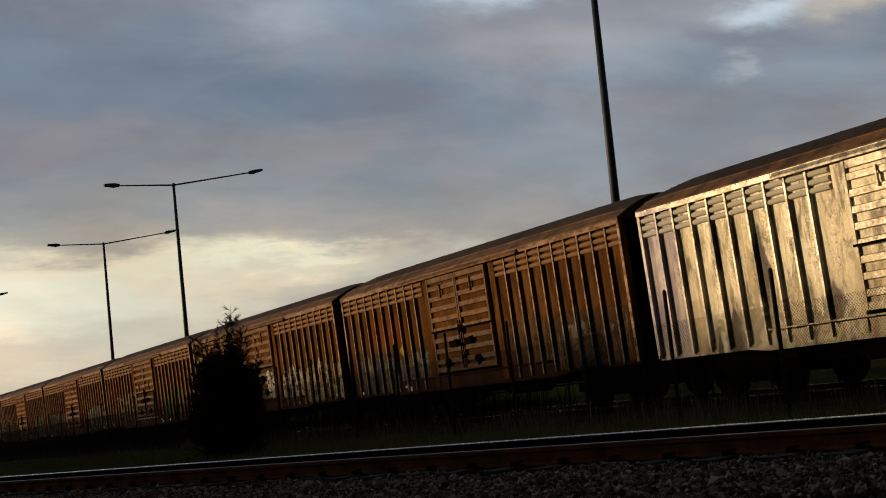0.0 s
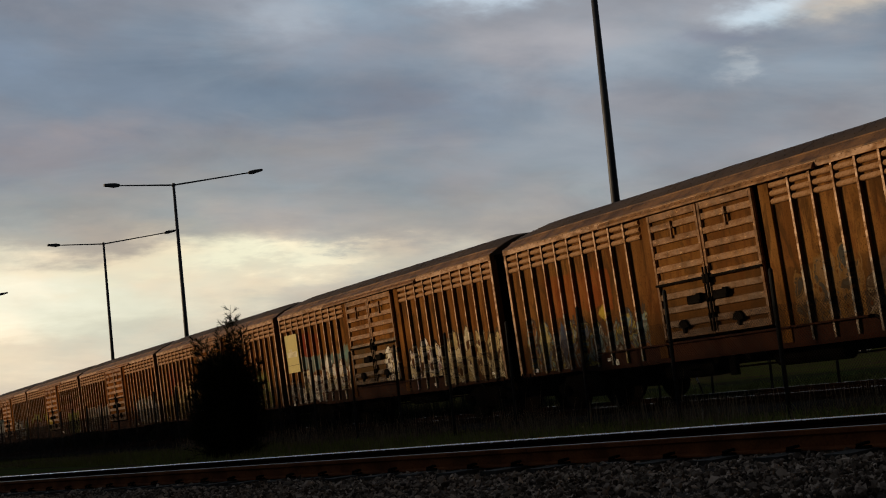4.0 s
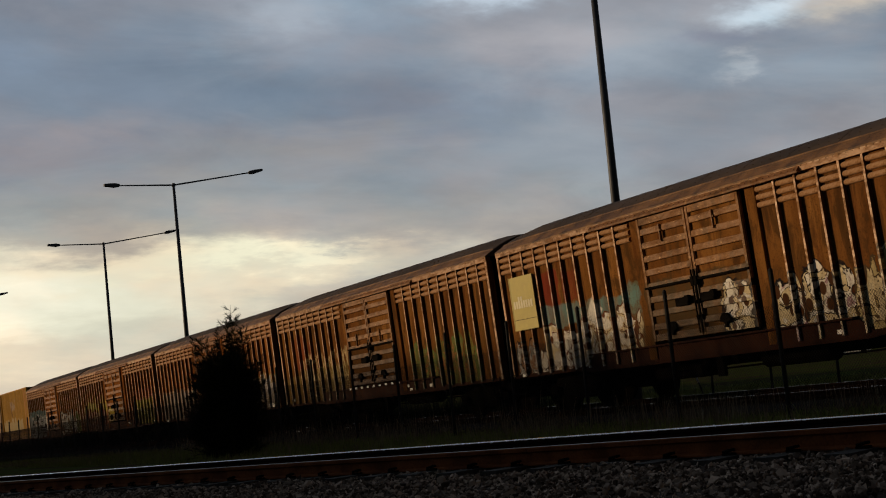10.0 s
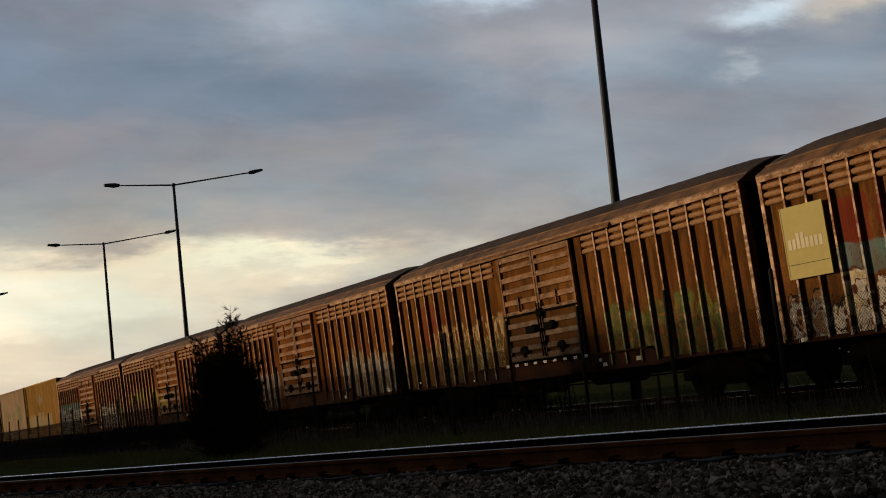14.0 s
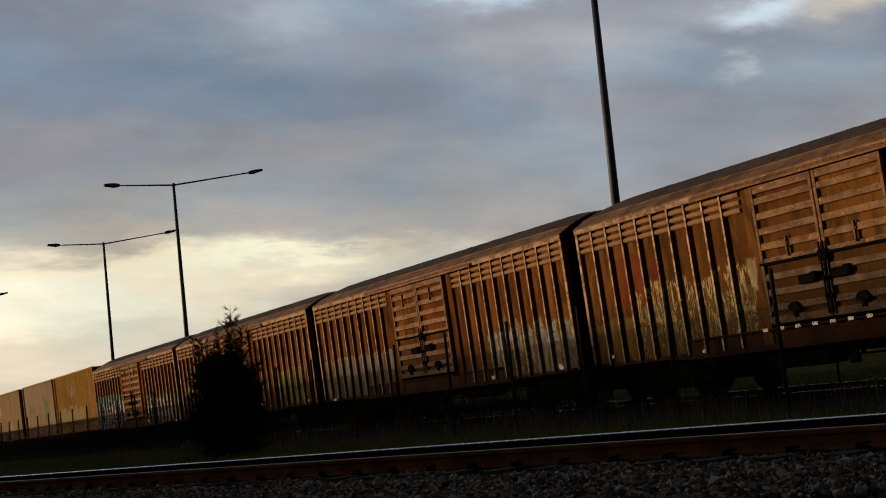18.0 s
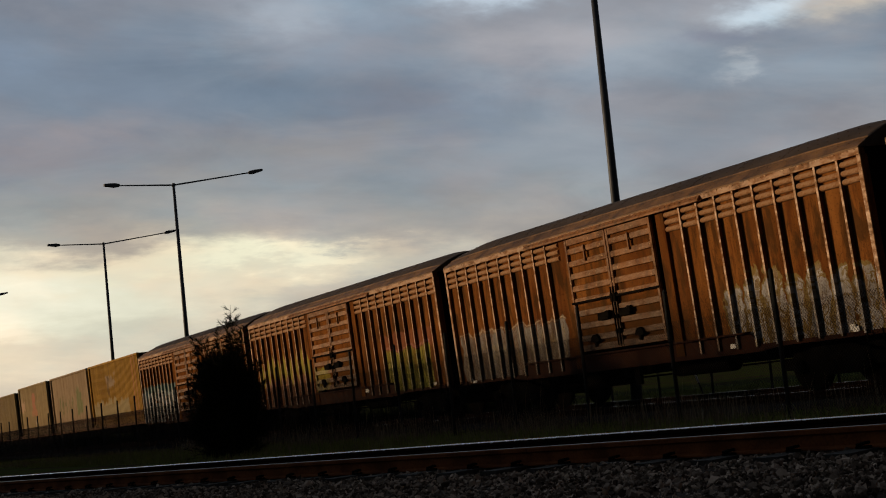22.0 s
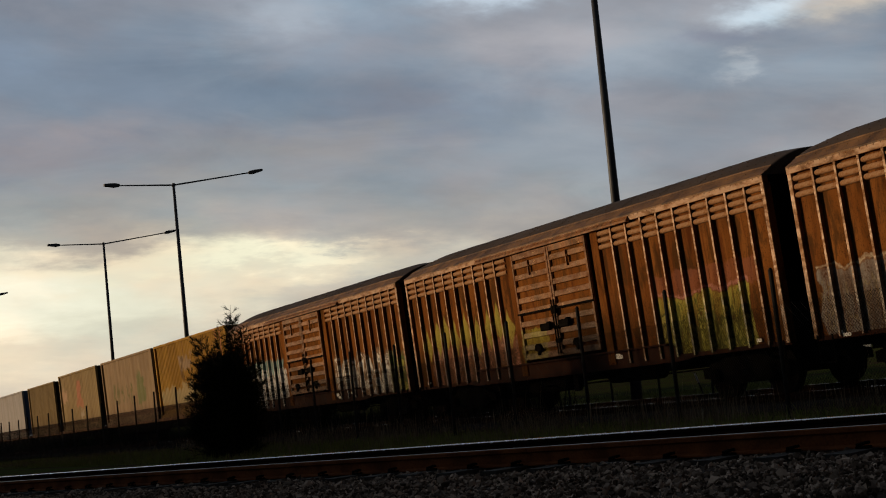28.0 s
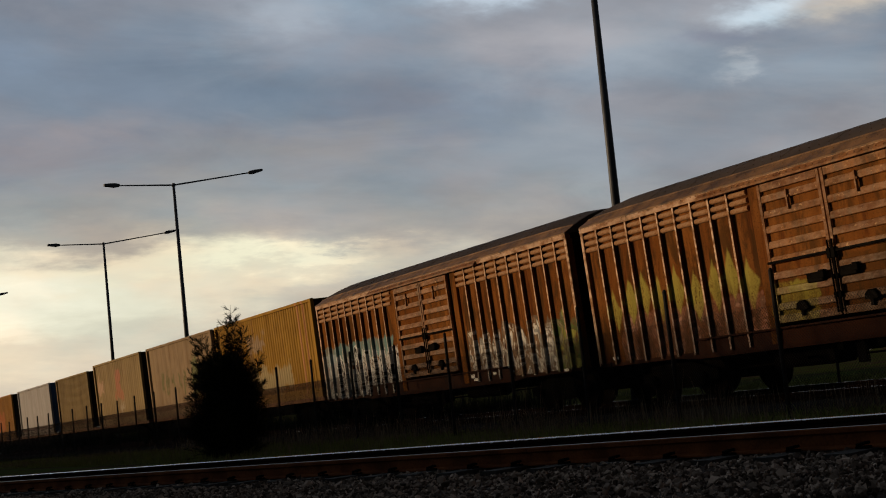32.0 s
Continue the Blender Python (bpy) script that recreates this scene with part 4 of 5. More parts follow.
    for x in xs:
        rise = roof_rise(x)
        for j in range(n):
            v.append((x, -1.45 + 2.9 * j / (n - 1), 4.00 + rise * (1 - (2 * j / (n - 1) - 1) ** 2)))
    f = [(i * n + j, (i + 1) * n + j, (i + 1) * n + j + 1, i * n + j + 1) for i in range(len(xs) - 1) for j in range(n - 1)]
    f += [tuple(range(n)), tuple(range((len(xs) - 1) * n, len(xs) * n))] + [tuple([i * n for i in range(len(xs))] + [i * n + n - 1 for i in range(len(xs) - 1, -1, -1)])]
    S["roof"] = Geo().add(v, f).mesh("roof")
    for q in S["roof"].polygons:
        q.use_smooth = len(q.vertices) == 4
    # roof sheets lap at seams; rows of rivets follow the edges of the sheets
    def on_roof(x, y, up=0.0):
        return (x, y, 4.00 + roof_rise(x) * (1 - (y / 1.45) ** 2) + up)

    g = Geo()
    for i in range(9):
        x = -5.28 + i * 1.32
        for j in range(n - 1):
            g.tube(on_roof(x, 1.45 * (2 * j / (n - 1) - 1)), on_roof(x, 1.45 * (2 * (j + 1) / (n - 1) - 1)), 0.006, n=4)
    for y in (-0.98, -0.72):
        for i in range(58):
            x = -7.13 + i * 0.25
            g.tube(on_roof(x, y, -0.005), on_roof(x, y, 0.012), 0.012, n=5)
    S["seams"] = g.mesh("roof_seams")
    # painted cant rail along the foot of the roof: a lower strip, a stepped upper strip and a thin lip
    g = Geo()
    xs = [-HALF + 0.01, -HALF + 0.7, -HALF + 1.5, -HALF + 2.6, HALF - 2.6, HALF - 1.5, HALF - 0.7, HALF - 0.01]
    for y0, y1, up in ((-1.462, -1.36, 0.016), (-1.355, -1.19, 0.008), (-1.188, -1.165, 0.022)):
        for a, b in zip(xs, xs[1:]):
            top = [on_roof(a, max(y0, -1.45), up), on_roof(b, max(y0, -1.45), up), on_roof(b, y1, up), on_roof(a, y1, up)]
            top[0], top[1] = (a, y0, top[0][2]), (b, y0, top[1][2])
            g.add(top + [(x, y, z - up - 0.012) for x, y, z in top], [(0, 1, 2, 3), (7, 6, 5, 4), (0, 4, 5, 1), (2, 6, 7, 3), (1, 5, 6, 2), (3, 7, 4, 0)])
    for i in range(59):
        x = -7.4 + i * 0.2549
        g.tube(on_roof(x, -1.28, 0.004), on_roof(x, -1.29, 0.018), 0.012, n=5)
    S["cant"] = g.mesh("cant_rail")
    S["ladder"] = Geo().tube((0, -1.47, 1.0), (0, -1.47, 0.5), 0.015, n=6).tube((0.36, -1.47, 1.0), (0.36, -1.47, 0.5), 0.015, n=6).tube((0, -1.47, 0.52), (0.36, -1.47, 0.52), 0.015, n=6).tube((0, -1.47, 0.76), (0.36, -1.47, 0.76), 0.012, n=6).mesh("step")
    S["coupler"] = Geo().box(-0.35, 0.2, -0.10, 0.10, 0.72, 0.94, 0.02).box(0.12, 0.40, -0.15, 0.13, 0.70, 0.96, 0.04).tube((0.1, -0.4, 0.75), (0.3, -0.35, 0.45), 0.025, n=6).mesh("coupler")
    # bogie, about its own middle at rail level
    side = [(-1.25, 0.42), (-1.25, 0.60), (-0.95, 0.66), (-0.5, 0.80), (0.5, 0.80), (0.95, 0.66), (1.25, 0.60), (1.25, 0.42), (0.95, 0.40), (0.55, 0.28), (-0.55, 0.28), (-0.95, 0.40)]
    S["side_frame"] = Geo().extrude(side, "y", -0.06, 0.06).mesh("side_frame")
    S["bolster"] = Geo().box(-0.2, 0.2, -1.05, 1.05, 0.56, 0.80, 0.03).box(-0.25, 0.25, -0.3, 0.3, 0.78, 0.96).mesh("bolster")
    g = Geo()
    for i in (-0.16, 0.0, 0.16):
        for k in range(6):
            g.tube((i, 0, 0.34 + k * 0.038), (i, 0, 0.36 + k * 0.038), 0.062, n=8)
    S["spring"] = g.mesh("spring_nest")
    S["axle_box"] = Geo().tube((0, -0.12, 0.46), (0, 0.1, 0.46), 0.13, n=10).tube((0, -0.15, 0.46), (0, -0.12, 0.46), 0.08, n=8).mesh("axle_box")
    bm_g = Geo().tube((0, -0.95, 0), (0, 0.95, 0), 0.075, n=10)
    for s in (-1, 1):
        bm_g.tube((0, s * 0.735, 0), (0, s * 0.765, 0), 0.50, n=24).tube((0, s * 0.765, 0), (0, s * 0.865, 0), 0.465, 0.455, n=24)
        bm_g.tube((0, s * 0.865, 0), (0, s * 0.90, 0), 0.16, 0.12, n=12)
        for k in range(3):
            a = k * 2.094
            bm_g.tube((0.29 * math.cos(a), s * 0.86, 0.29 * math.sin(a)), (0.29 * math.cos(a), s * 0.885, 0.29 * math.sin(a)), 0.05, n=8)
    S["wheelset"] = bm_g.mesh("wheelset")
    S["sign"] = Geo().box(0, 1.08, 0, 0.02, 0, 1.28, 0.004).mesh("sign_plate")
    S["tag"] = Geo().box(-0.09, 0.09, -0.006, 0.004, -0.055, 0.055).mesh("tag")


WHEELS = []


def add_bogie(thing, x):
    b = new("bogie")
    b.parent = thing
    b.matrix_basis = at(x, 0, 0)
    put("bolster", SHARED["bolster"], shade_black_iron, b)
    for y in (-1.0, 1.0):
        put("side_frame", SHARED["side_frame"], shade_black_iron, b, at(0, y, 0))
        put("spring_nest", SHARED["spring"], shade_black_iron, b, at(0, y * 1.03, 0))
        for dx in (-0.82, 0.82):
            put("axle_box", SHARED["axle_box"], shade_black_iron, b, at(dx, y * 1.02, 0) if y < 0 else at(dx, y * 1.02, 0) @ Matrix.Rotation(math.pi, 4, "Z"))
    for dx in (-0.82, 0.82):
        WHEELS.append(put("wheelset", SHARED["wheelset"], shade_wheel_steel, b, at(dx, 0, 0.46)))


def louvre_van(spec):
    S = SHARED
    van = new("louvre_van")
    tagged(van, spec["label"], "freight wagon", group="louvre vans of the train")
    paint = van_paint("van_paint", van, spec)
    slat = van_slat_paint("slat_paint", spec)
    roof, rng = spec["roof"], random.Random(spec["seed"])
    for x0 in SIDES:
        for i in range(10):
            put("side_panel", S["panel"], paint, van, at(x0 + i * BAY, FACE + DEEP + 0.003, 0.94))
            for z in (3.49, 3.635, 3.785):
                put("louvre_slat", S["slat"], slat, van, at(x0 + i * BAY + 0.028, FACE + 0.024, z) @ Matrix.Rotation(radians(rng.uniform(-0.5, 0.5)), 4, "Y"))
        for i in range(1, 10):
            put("rib", S["rib"], paint, van, at(x0 + i * BAY, FACE, 0.94))
    put("corner_post", S["corner"], paint, van, at(-HALF + 0.05, FACE, 0.94))
    put("corner_post", S["corner"], paint, van, at(HALF - 0.05, FACE, 0.94))
    put("door_post", S["post"], paint, van, at(-1.92, FACE + 0.024, 0.94))
    put("door_post", S["post"], paint, van, at(1.755, FACE + 0.024, 0.94))
    # the gap's darkness as a black strip
    put("door_track", S["gap_strip"], shade_black_iron, van, at(1.57, FACE + 0.09, 0.98))
    put("eaves_rail", S["header"], paint, van, at(0, FACE - 0.01, 3.878))
    put("door_hood", S["hood"], paint, van, at(0, FACE - 0.01, 3.86), "riveted hood over the door track")
    for k in (0, 1):
        d = put("door", S["door_back"], paint, van, at(-1.61 + k * 1.625, FACE - 0.03, 1.30), "slatted sliding door with worn edges")
        for x in (0, 1.60 - 0.075):
            put("stile", S["stile"], paint, d, at(x, 0, 0))
        for z in (0, 2.40):
            put("cross_rail", S["rail"], paint, d, at(0, 0, z))
        for i in range(8):
            put("door_board", S["board"], paint, d, at(0, 0.004, 0.295 + i * 0.281) @ Matrix.Rotation(radians(rng.uniform(-0.25, 0.25)), 4, "Y"))
        put("door_handle", S["handle"], paint, d, at(0.76 if k == 0 else 0.80, 0, spec.get("handle_up", 2.17)))
        put("lock_rod", S["lock_rod"], shade_black_iron, d, at(1.56 if k == 0 else 0.04, 0, 0))
        put("lock_box", S["lock_box"], shade_black_iron, d, at(1.14, 0, 0.71) if k == 0 else at(0.32, 0, 0.73))
        put("latch", S["latch"], shade_black_iron, d, at(0.70 if k == 0 else 0.73, 0, 0.25))
        put("lock_bar", S["lock_bar"], shade_black_iron, d, at(0, 0, 1.10))
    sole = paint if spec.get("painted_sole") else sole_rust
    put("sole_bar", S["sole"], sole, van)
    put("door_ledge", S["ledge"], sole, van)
    put("underframe", S["frame"], shade_black_iron, van)
    put("air_tank", S["tank"], shade_black_iron, van)
    put("brake_rigging", S["rods"], shade_black_iron, van)
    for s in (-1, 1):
        # ends near black instead of van paint: shade of the gap between vans
        w = put("end_wall", S["end"], shade_black_iron, van, at(s * (HALF - 0.05), 0, 0))
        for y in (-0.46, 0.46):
            put("end_post", S["end_post"], shade_black_iron, w, at(0, y, 0))
        put("coupler", S["coupler"], shade_black_iron, van, at(s * HALF, 0, 0) @ Matrix.Rotation(0 if s > 0 else math.pi, 4, "Z"))
        put("step", S["ladder"], shade_black_iron, van, at(-HALF + 0.1 if s < 0 else HALF - 0.5, 0, 0))
        add_bogie(van, 5.70 if s > 0 else -5.28)
    put("far_wall", S["far_side"], paint, van)
    for i in range(29):
        put("rib", S["far_rib"], paint, van, at(-HALF + 0.02 + i * 0.5343, 0, 0))
    put("roof", S["roof"], roof, van)
    tagged(put("roof_seams", S["seams"], roof, van), kind="stuff")
    put("cant_rail", S["cant"], cant_brown, van)
    for i in range(5):
        put("tag", S["tag"], white_paint, van, at(rng.choice((-3.6, 3.4, -6.9, 2.2, 6.8)) + rng.uniform(-0.2, 0.2), -1.406, rng.uniform(0.95, 1.12)) @ Matrix.Diagonal((rng.uniform(0.5, 1.1), 1, rng.uniform(0.5, 0.9), 1)), "small white stencilled tag")
    return van


WHITE, CREAM, TEAL, GREY, PINK, INK, GREEN, RED = (0.62, 0.60, 0.54), (0.55, 0.47, 0.30), (0.11, 0.23, 0.23), (0.30, 0.30, 0.29), (0.42, 0.20, 0.17), (0.012, 0.012, 0.014), (0.085, 0.125, 0.040), (0.15, 0.028, 0.016)
RUSTY = dict(base=(0.152, 0.065, 0.0170), worn=(0.218, 0.098, 0.0275), rust=(0.072, 0.024, 0.009), gloss=0.62, shine=0.0, rub_lit=(0.50, 0.265, 0.112))
REDDER = dict(RUSTY, base=(0.174, 0.063, 0.0155), worn=(0.246, 0.097, 0.025), rust=(0.070, 0.020, 0.008))
BROWN = dict(RUSTY, base=(0.150, 0.069, 0.020), worn=(0.214, 0.105, 0.032))
HANDLED = (0.050, 0.026, 0.010)
VANS = [
    dict(x=-14.87, seed=1, label="pale silver-cream louvre van covered in old paint", base=(0.68, 0.63, 0.44), worn=(0.78, 0.74, 0.56), rust=(0.40, 0.34, 0.21), gloss=0.45, shine=0.25, metal=0.15, rub_lit=(0.78, 0.74, 0.60), dirt=0.12, fleck=0.12, painted_sole=True,
         patch=[(-7.6, -6.35, 0.8, 4.0, (0.23, 0.19, 0.27), 0.85), (-6.3, -5.9, 0.9, 2.0, (0.36, 0.26, 0.12), 0.6), (-1.8, 1.6, 0.8, 2.3, (0.36, 0.29, 0.17), 0.7)],
         shards=[(-4.05, 2.35, 0.26, 0.95, (0.035, 0.03, 0.028), 0.95), (-4.35, 2.25, 0.14, 0.8, (0.30, 0.25, 0.13), 0.8), (-5.05, 1.05, 0.34, 0.75, (0.045, 0.038, 0.03), 0.95), (-5.22, 3.05, 0.16, 0.75, (0.04, 0.035, 0.03), 0.9), (-2.35, 1.5, 0.30, 0.45, (0.06, 0.05, 0.035), 0.9),
                 (-5.55, 0.95, 0.12, 0.4, (0.05, 0.04, 0.03), 0.9), (-4.75, 1.9, 0.2, 0.5, (0.55, 0.5, 0.36), 0.7), (-3.2, 1.7, 0.3, 0.5, (0.40, 0.34, 0.2), 0.6)],
         spray=[(-5.8, -2.2, 1.6, 8.2, 0.95, [CREAM, (0.66, 0.60, 0.44), (0.58, 0.51, 0.36)], (0.30, 0.25, 0.16))]),
    dict(x=-30.52, seed=2, label="rusty brown louvre van with faded grey and yellow lettering", dirt=0.7,
         patch=[(-5.9, -3.3, 2.15, 3.1, (0.19, 0.048, 0.014), 0.6), (-1.75, 1.6, 1.2, 2.45, HANDLED, 0.62), (2.0, 7.4, 0.9, 2.3, HANDLED, 0.65), (4.0, 7.2, 1.0, 2.2, (0.10, 0.075, 0.06), 0.4)],
         shards=[(-3.75, 2.05, 0.26, 0.22, (0.40, 0.30, 0.05), 0.85), (-3.0, 1.02, 0.42, 0.22, (0.42, 0.32, 0.04), 0.8), (-4.4, 1.0, 0.42, 0.14, (0.36, 0.28, 0.05), 0.7), (-6.3, 1.7, 0.26, 0.5, (0.40, 0.36, 0.16), 0.6), (-5.5, 1.6, 0.2, 0.55, (0.04, 0.07, 0.13), 0.9)],
         spray=[(-7.1, -2.2, 1.98, 2.7, 0.56, [(0.20, 0.21, 0.19), (0.29, 0.29, 0.26), (0.13, 0.19, 0.19), (0.26, 0.22, 0.07), (0.10, 0.13, 0.17), (0.22, 0.10, 0.04)], (0.045, 0.035, 0.028)), (2.2, 3.9, 2.35, 5.9, 0.55, [(0.045, 0.04, 0.032), (0.16, 0.10, 0.05), (0.05, 0.05, 0.045)], (0.15, 0.085, 0.03)), (3.9, 7.2, 1.9, 7.9, 0.7, [(0.16, 0.125, 0.10), (0.13, 0.10, 0.06), (0.2, 0.16, 0.13)], (0.05, 0.035, 0.025))], **BROWN),
    dict(x=-46.17, seed=3, label="rusty orange louvre van with white bubble lettering and a yellow sign", dirt=0.5, crack=0.25, spots=(0.055, 0.026, 0.014),
         patch=[(-5.75, -5.0, 2.15, 3.3, RED, 0.9), (-4.9, -4.3, 2.45, 3.2, RED, 0.8), (-5.9, -2.0, 1.9, 2.45, TEAL, 0.65), (-2.6, -2.0, 1.0, 2.6, (0.14, 0.16, 0.10), 0.5), (-1.75, 1.6, 1.1, 2.55, (0.058, 0.042, 0.022), 0.85)],
         shards=[(-3.75, 2.15, 0.34, 0.36, WHITE, 0.9), (-2.3, 2.35, 0.5, 0.3, TEAL, 0.5)],
         spray=[(-5.9, -2.1, 2.08, 4.4, 0.72, [WHITE, WHITE, CREAM, WHITE], (0.10, 0.035, 0.018)), (-7.3, -5.9, 1.7, 6.1, 0.5, [WHITE, GREY, (0.25, 0.14, 0.08)], INK), (0.65, 1.6, 2.2, 9.2, 0.9, [WHITE, CREAM, WHITE], INK), (2.0, 4.0, 2.25, 11.3, 0.78, [WHITE, CREAM, WHITE, (0.35, 0.24, 0.28)], INK), (4.0, 7.4, 2.2, 13.3, 0.66, [CREAM, (0.40, 0.33, 0.17), (0.34, 0.26, 0.13), (0.48, 0.43, 0.30)], (0.06, 0.042, 0.025))], **RUSTY),
    dict(x=-61.66, seed=4, label="rusty orange louvre van with cream scratches and green lettering", handle_up=1.36,
         patch=[(-6.3, -5.2, 2.05, 3.2, RED, 0.8), (-5.1, -4.6, 2.2, 3.0, RED, 0.6), (-1.75, 1.6, 1.2, 2.5, HANDLED, 0.9), (-7.5, -5.8, 0.9, 1.9, (0.20, 0.14, 0.045), 0.7), (-5.6, -1.9, 0.9, 2.05, (0.15, 0.12, 0.045), 0.8), (-2.15, -1.75, 2.0, 2.6, (0.46, 0.38, 0.22), 0.8), (6.3, 7.0, 1.8, 2.5, (0.11, 0.055, 0.017), 0.7)],
         shards=[(2.9, 1.9, 0.2, 0.5, GREEN, 0.6), (4.2, 1.95, 0.28, 0.4, (0.11, 0.15, 0.045), 0.6), (5.3, 2.05, 0.36, 0.45, (0.10, 0.15, 0.045), 0.65), (5.9, 1.85, 0.26, 0.6, (0.19, 0.21, 0.05), 0.65), (4.8, 1.7, 0.3, 0.25, (0.30, 0.13, 0.07), 0.6)],
         reeds=[(-5.8, -1.9, 0.9, 2.5, (0.50, 0.41, 0.22), 0.8)], spray=[(2.4, 6.4, 1.95, 3.3, 0.62, [GREEN, (0.33, 0.15, 0.06), (0.17, 0.19, 0.06), (0.28, 0.13, 0.05)], (0.10, 0.14, 0.045))], **RUSTY),
    dict(x=-77.25, seed=5, label="rusty brown louvre van with grey blocks of faded paint", crack=0.35,
         patch=[(-7.3, -2.15, 0.9, 2.13, (0.22, 0.205, 0.19), 0.97), (-7.3, -2.1, 2.10, 2.2, (0.50, 0.44, 0.33), 0.85), (-1.75, 1.6, 1.2, 2.35, HANDLED, 0.6)],
         reeds=[(-7.3, -2.2, 0.9, 1.9, (0.30, 0.24, 0.12), 0.5)],
         spray=[(3.4, 7.4, 2.15, 5.3, 0.56, [(0.36, 0.355, 0.36), (0.30, 0.295, 0.30), (0.38, 0.375, 0.38), (0.24, 0.19, 0.12)], (0.20, 0.145, 0.055))], **REDDER),
    dict(x=-92.88, seed=6, label="rusty red-brown louvre van with yellow-green and pink lettering",
         patch=[(-6.4, -2.0, 1.0, 1.95, (0.30, 0.14, 0.10), 0.65), (-1.75, -0.5, 1.2, 2.05, (0.30, 0.27, 0.05), 0.75), (-0.2, 1.6, 1.2, 2.4, HANDLED, 0.6), (3.5, 7.0, 2.1, 2.65, (0.30, 0.11, 0.075), 0.38), (3.7, 6.6, 0.9, 2.15, (0.31, 0.29, 0.06), 0.85), (3.7, 6.6, 2.12, 2.24, PINK, 0.8)],
         shards=[(q, 2.05 + 0.13 * ((k * 7) % 5) / 2, 0.28, 0.55, (0.31, 0.27, 0.06), 0.8) for k, q in enumerate((-6.7, -6.1, -5.6, -5.1, -4.5, -3.9, -3.3, -2.8, -2.3))],
         reeds=[(3.8, 6.5, 0.95, 2.1, (0.07, 0.085, 0.02), 0.85)],
         spray=[(-6.6, -1.9, 1.72, 9.9, 0.72, [(0.33, 0.16, 0.11), (0.25, 0.11, 0.06), (0.36, 0.2, 0.15)], (0.17, 0.09, 0.06)), (3.7, 6.6, 1.75, 6.6, 0.6, [(0.35, 0.33, 0.07), (0.26, 0.25, 0.05), (0.40, 0.36, 0.10)], (0.10, 0.11, 0.03))], **REDDER),
    dict(x=-108.45, seed=7, label="rusty louvre van with white, black and blue lettering", patch=[(-7.4, -2.2, 2.0, 2.65, (0.14, 0.27, 0.28), 0.75), (-7.5, -6.3, 0.9, 2.4, (0.33, 0.38, 0.40), 0.8), (-1.75, 1.6, 1.2, 2.2, HANDLED, 0.6)], dirt=0.4,
         reeds=[(-6.5, -2.0, 0.95, 2.35, (0.50, 0.52, 0.52), 0.8)],
         spray=[(-6.4, -2.0, 2.2, 3.7, 0.6, [INK, INK, (0.05, 0.05, 0.06), INK], (0.55, 0.56, 0.55)), (2.1, 6.3, 2.15, 15.3, 0.62, [WHITE, GREY, WHITE, (0.25, 0.16, 0.1)], (0.14, 0.10, 0.07)), (6.3, 7.4, 2.1, 4.3, 0.6, [(0.28, 0.28, 0.07), GREEN, (0.2, 0.2, 0.12)], (0.12, 0.10, 0.05))], **REDDER),
]


def roof_material(name, a, c):
    return plain(name, a, c, 3, 0.75, 0.0, 0.2, 0.1)


def make_vans():
    van_meshes()
    r1, r2 = roof_material("roof_brown", (0.034, 0.024, 0.018), (0.074, 0.052, 0.038)), roof_material("roof_dark", (0.026, 0.018, 0.014), (0.052, 0.036, 0.028))
    made = []
    for i, spec in enumerate(VANS):
        spec["roof"] = r2 if i in (0, 6) else r1
        van = louvre_van(spec)
        made.append((van, spec["x"]))
        if i == 3:
            for k in range(9):
                put("tag", SHARED["tag"], white_paint, van, at(-1.72 + k * 0.43, -1.526, 1.218) @ Matrix.Diagonal((0.75, 1, 0.55, 1)), "small white stencilled tag")
        if i == 2:
            cream = plain("sign_yellow", (0.37, 0.315, 0.105), (0.45, 0.385, 0.135), 1.5, 0.6, 0.0, 0.03, 0.15)
            sign_letters = plain("sign_letters", (0.50, 0.46, 0.30), (0.62, 0.58, 0.42), 8, 0.6)
            s = put("sign_plate", SHARED["sign"], cream, van, at(-7.02, FACE - 0.03, 2.03), "pale yellow square sign plate")
            for k in range(8):
                put("bar", Geo().box(0.10 + k * 0.11, 0.18 + k * 0.11, -0.004, 0.0, 0.52, 0.70 if k not in (2, 3) else 0.80).mesh("bar"), sign_letters, s, label="pale lettering drawn as a bar")
            put("bar", Geo().box(0.03, 1.05, -0.003, 0.0, 0.245, 0.255).mesh("bar"), wire_dark, s, label="thin dark rule")
            put("sign_edge", Geo().box(0.0, 0.025, -0.006, 0.0, 0.0, 1.28).box(1.055, 1.08, -0.006, 0.0, 0.0, 1.28).box(0.025, 1.055, -0.006, 0.0, 0.0, 0.02).mesh("sign_edge"), cream, s)
    return made


def container_meshes(length, width, height, ridges):
    """Corrugated box: two long sides, ends, roof, posts and rails."""
    g, d = [], 0.022
    step = length / ridges
    for i in range(ridges):
        x = -length / 2 + i * step
        g += [(x, d), (x + step * 0.28, d), (x + step * 0.42, 0), (x + step * 0.86, 0)]
    g.append((length / 2, d))
    v = [(x, -width / 2 + y, z) for z in (0.14, height - 0.10) for x, y in g]
    n = len(g)
    return Geo().add(v, [(i, i + 1, n + i + 1, n + i) for i in range(n - 1)])


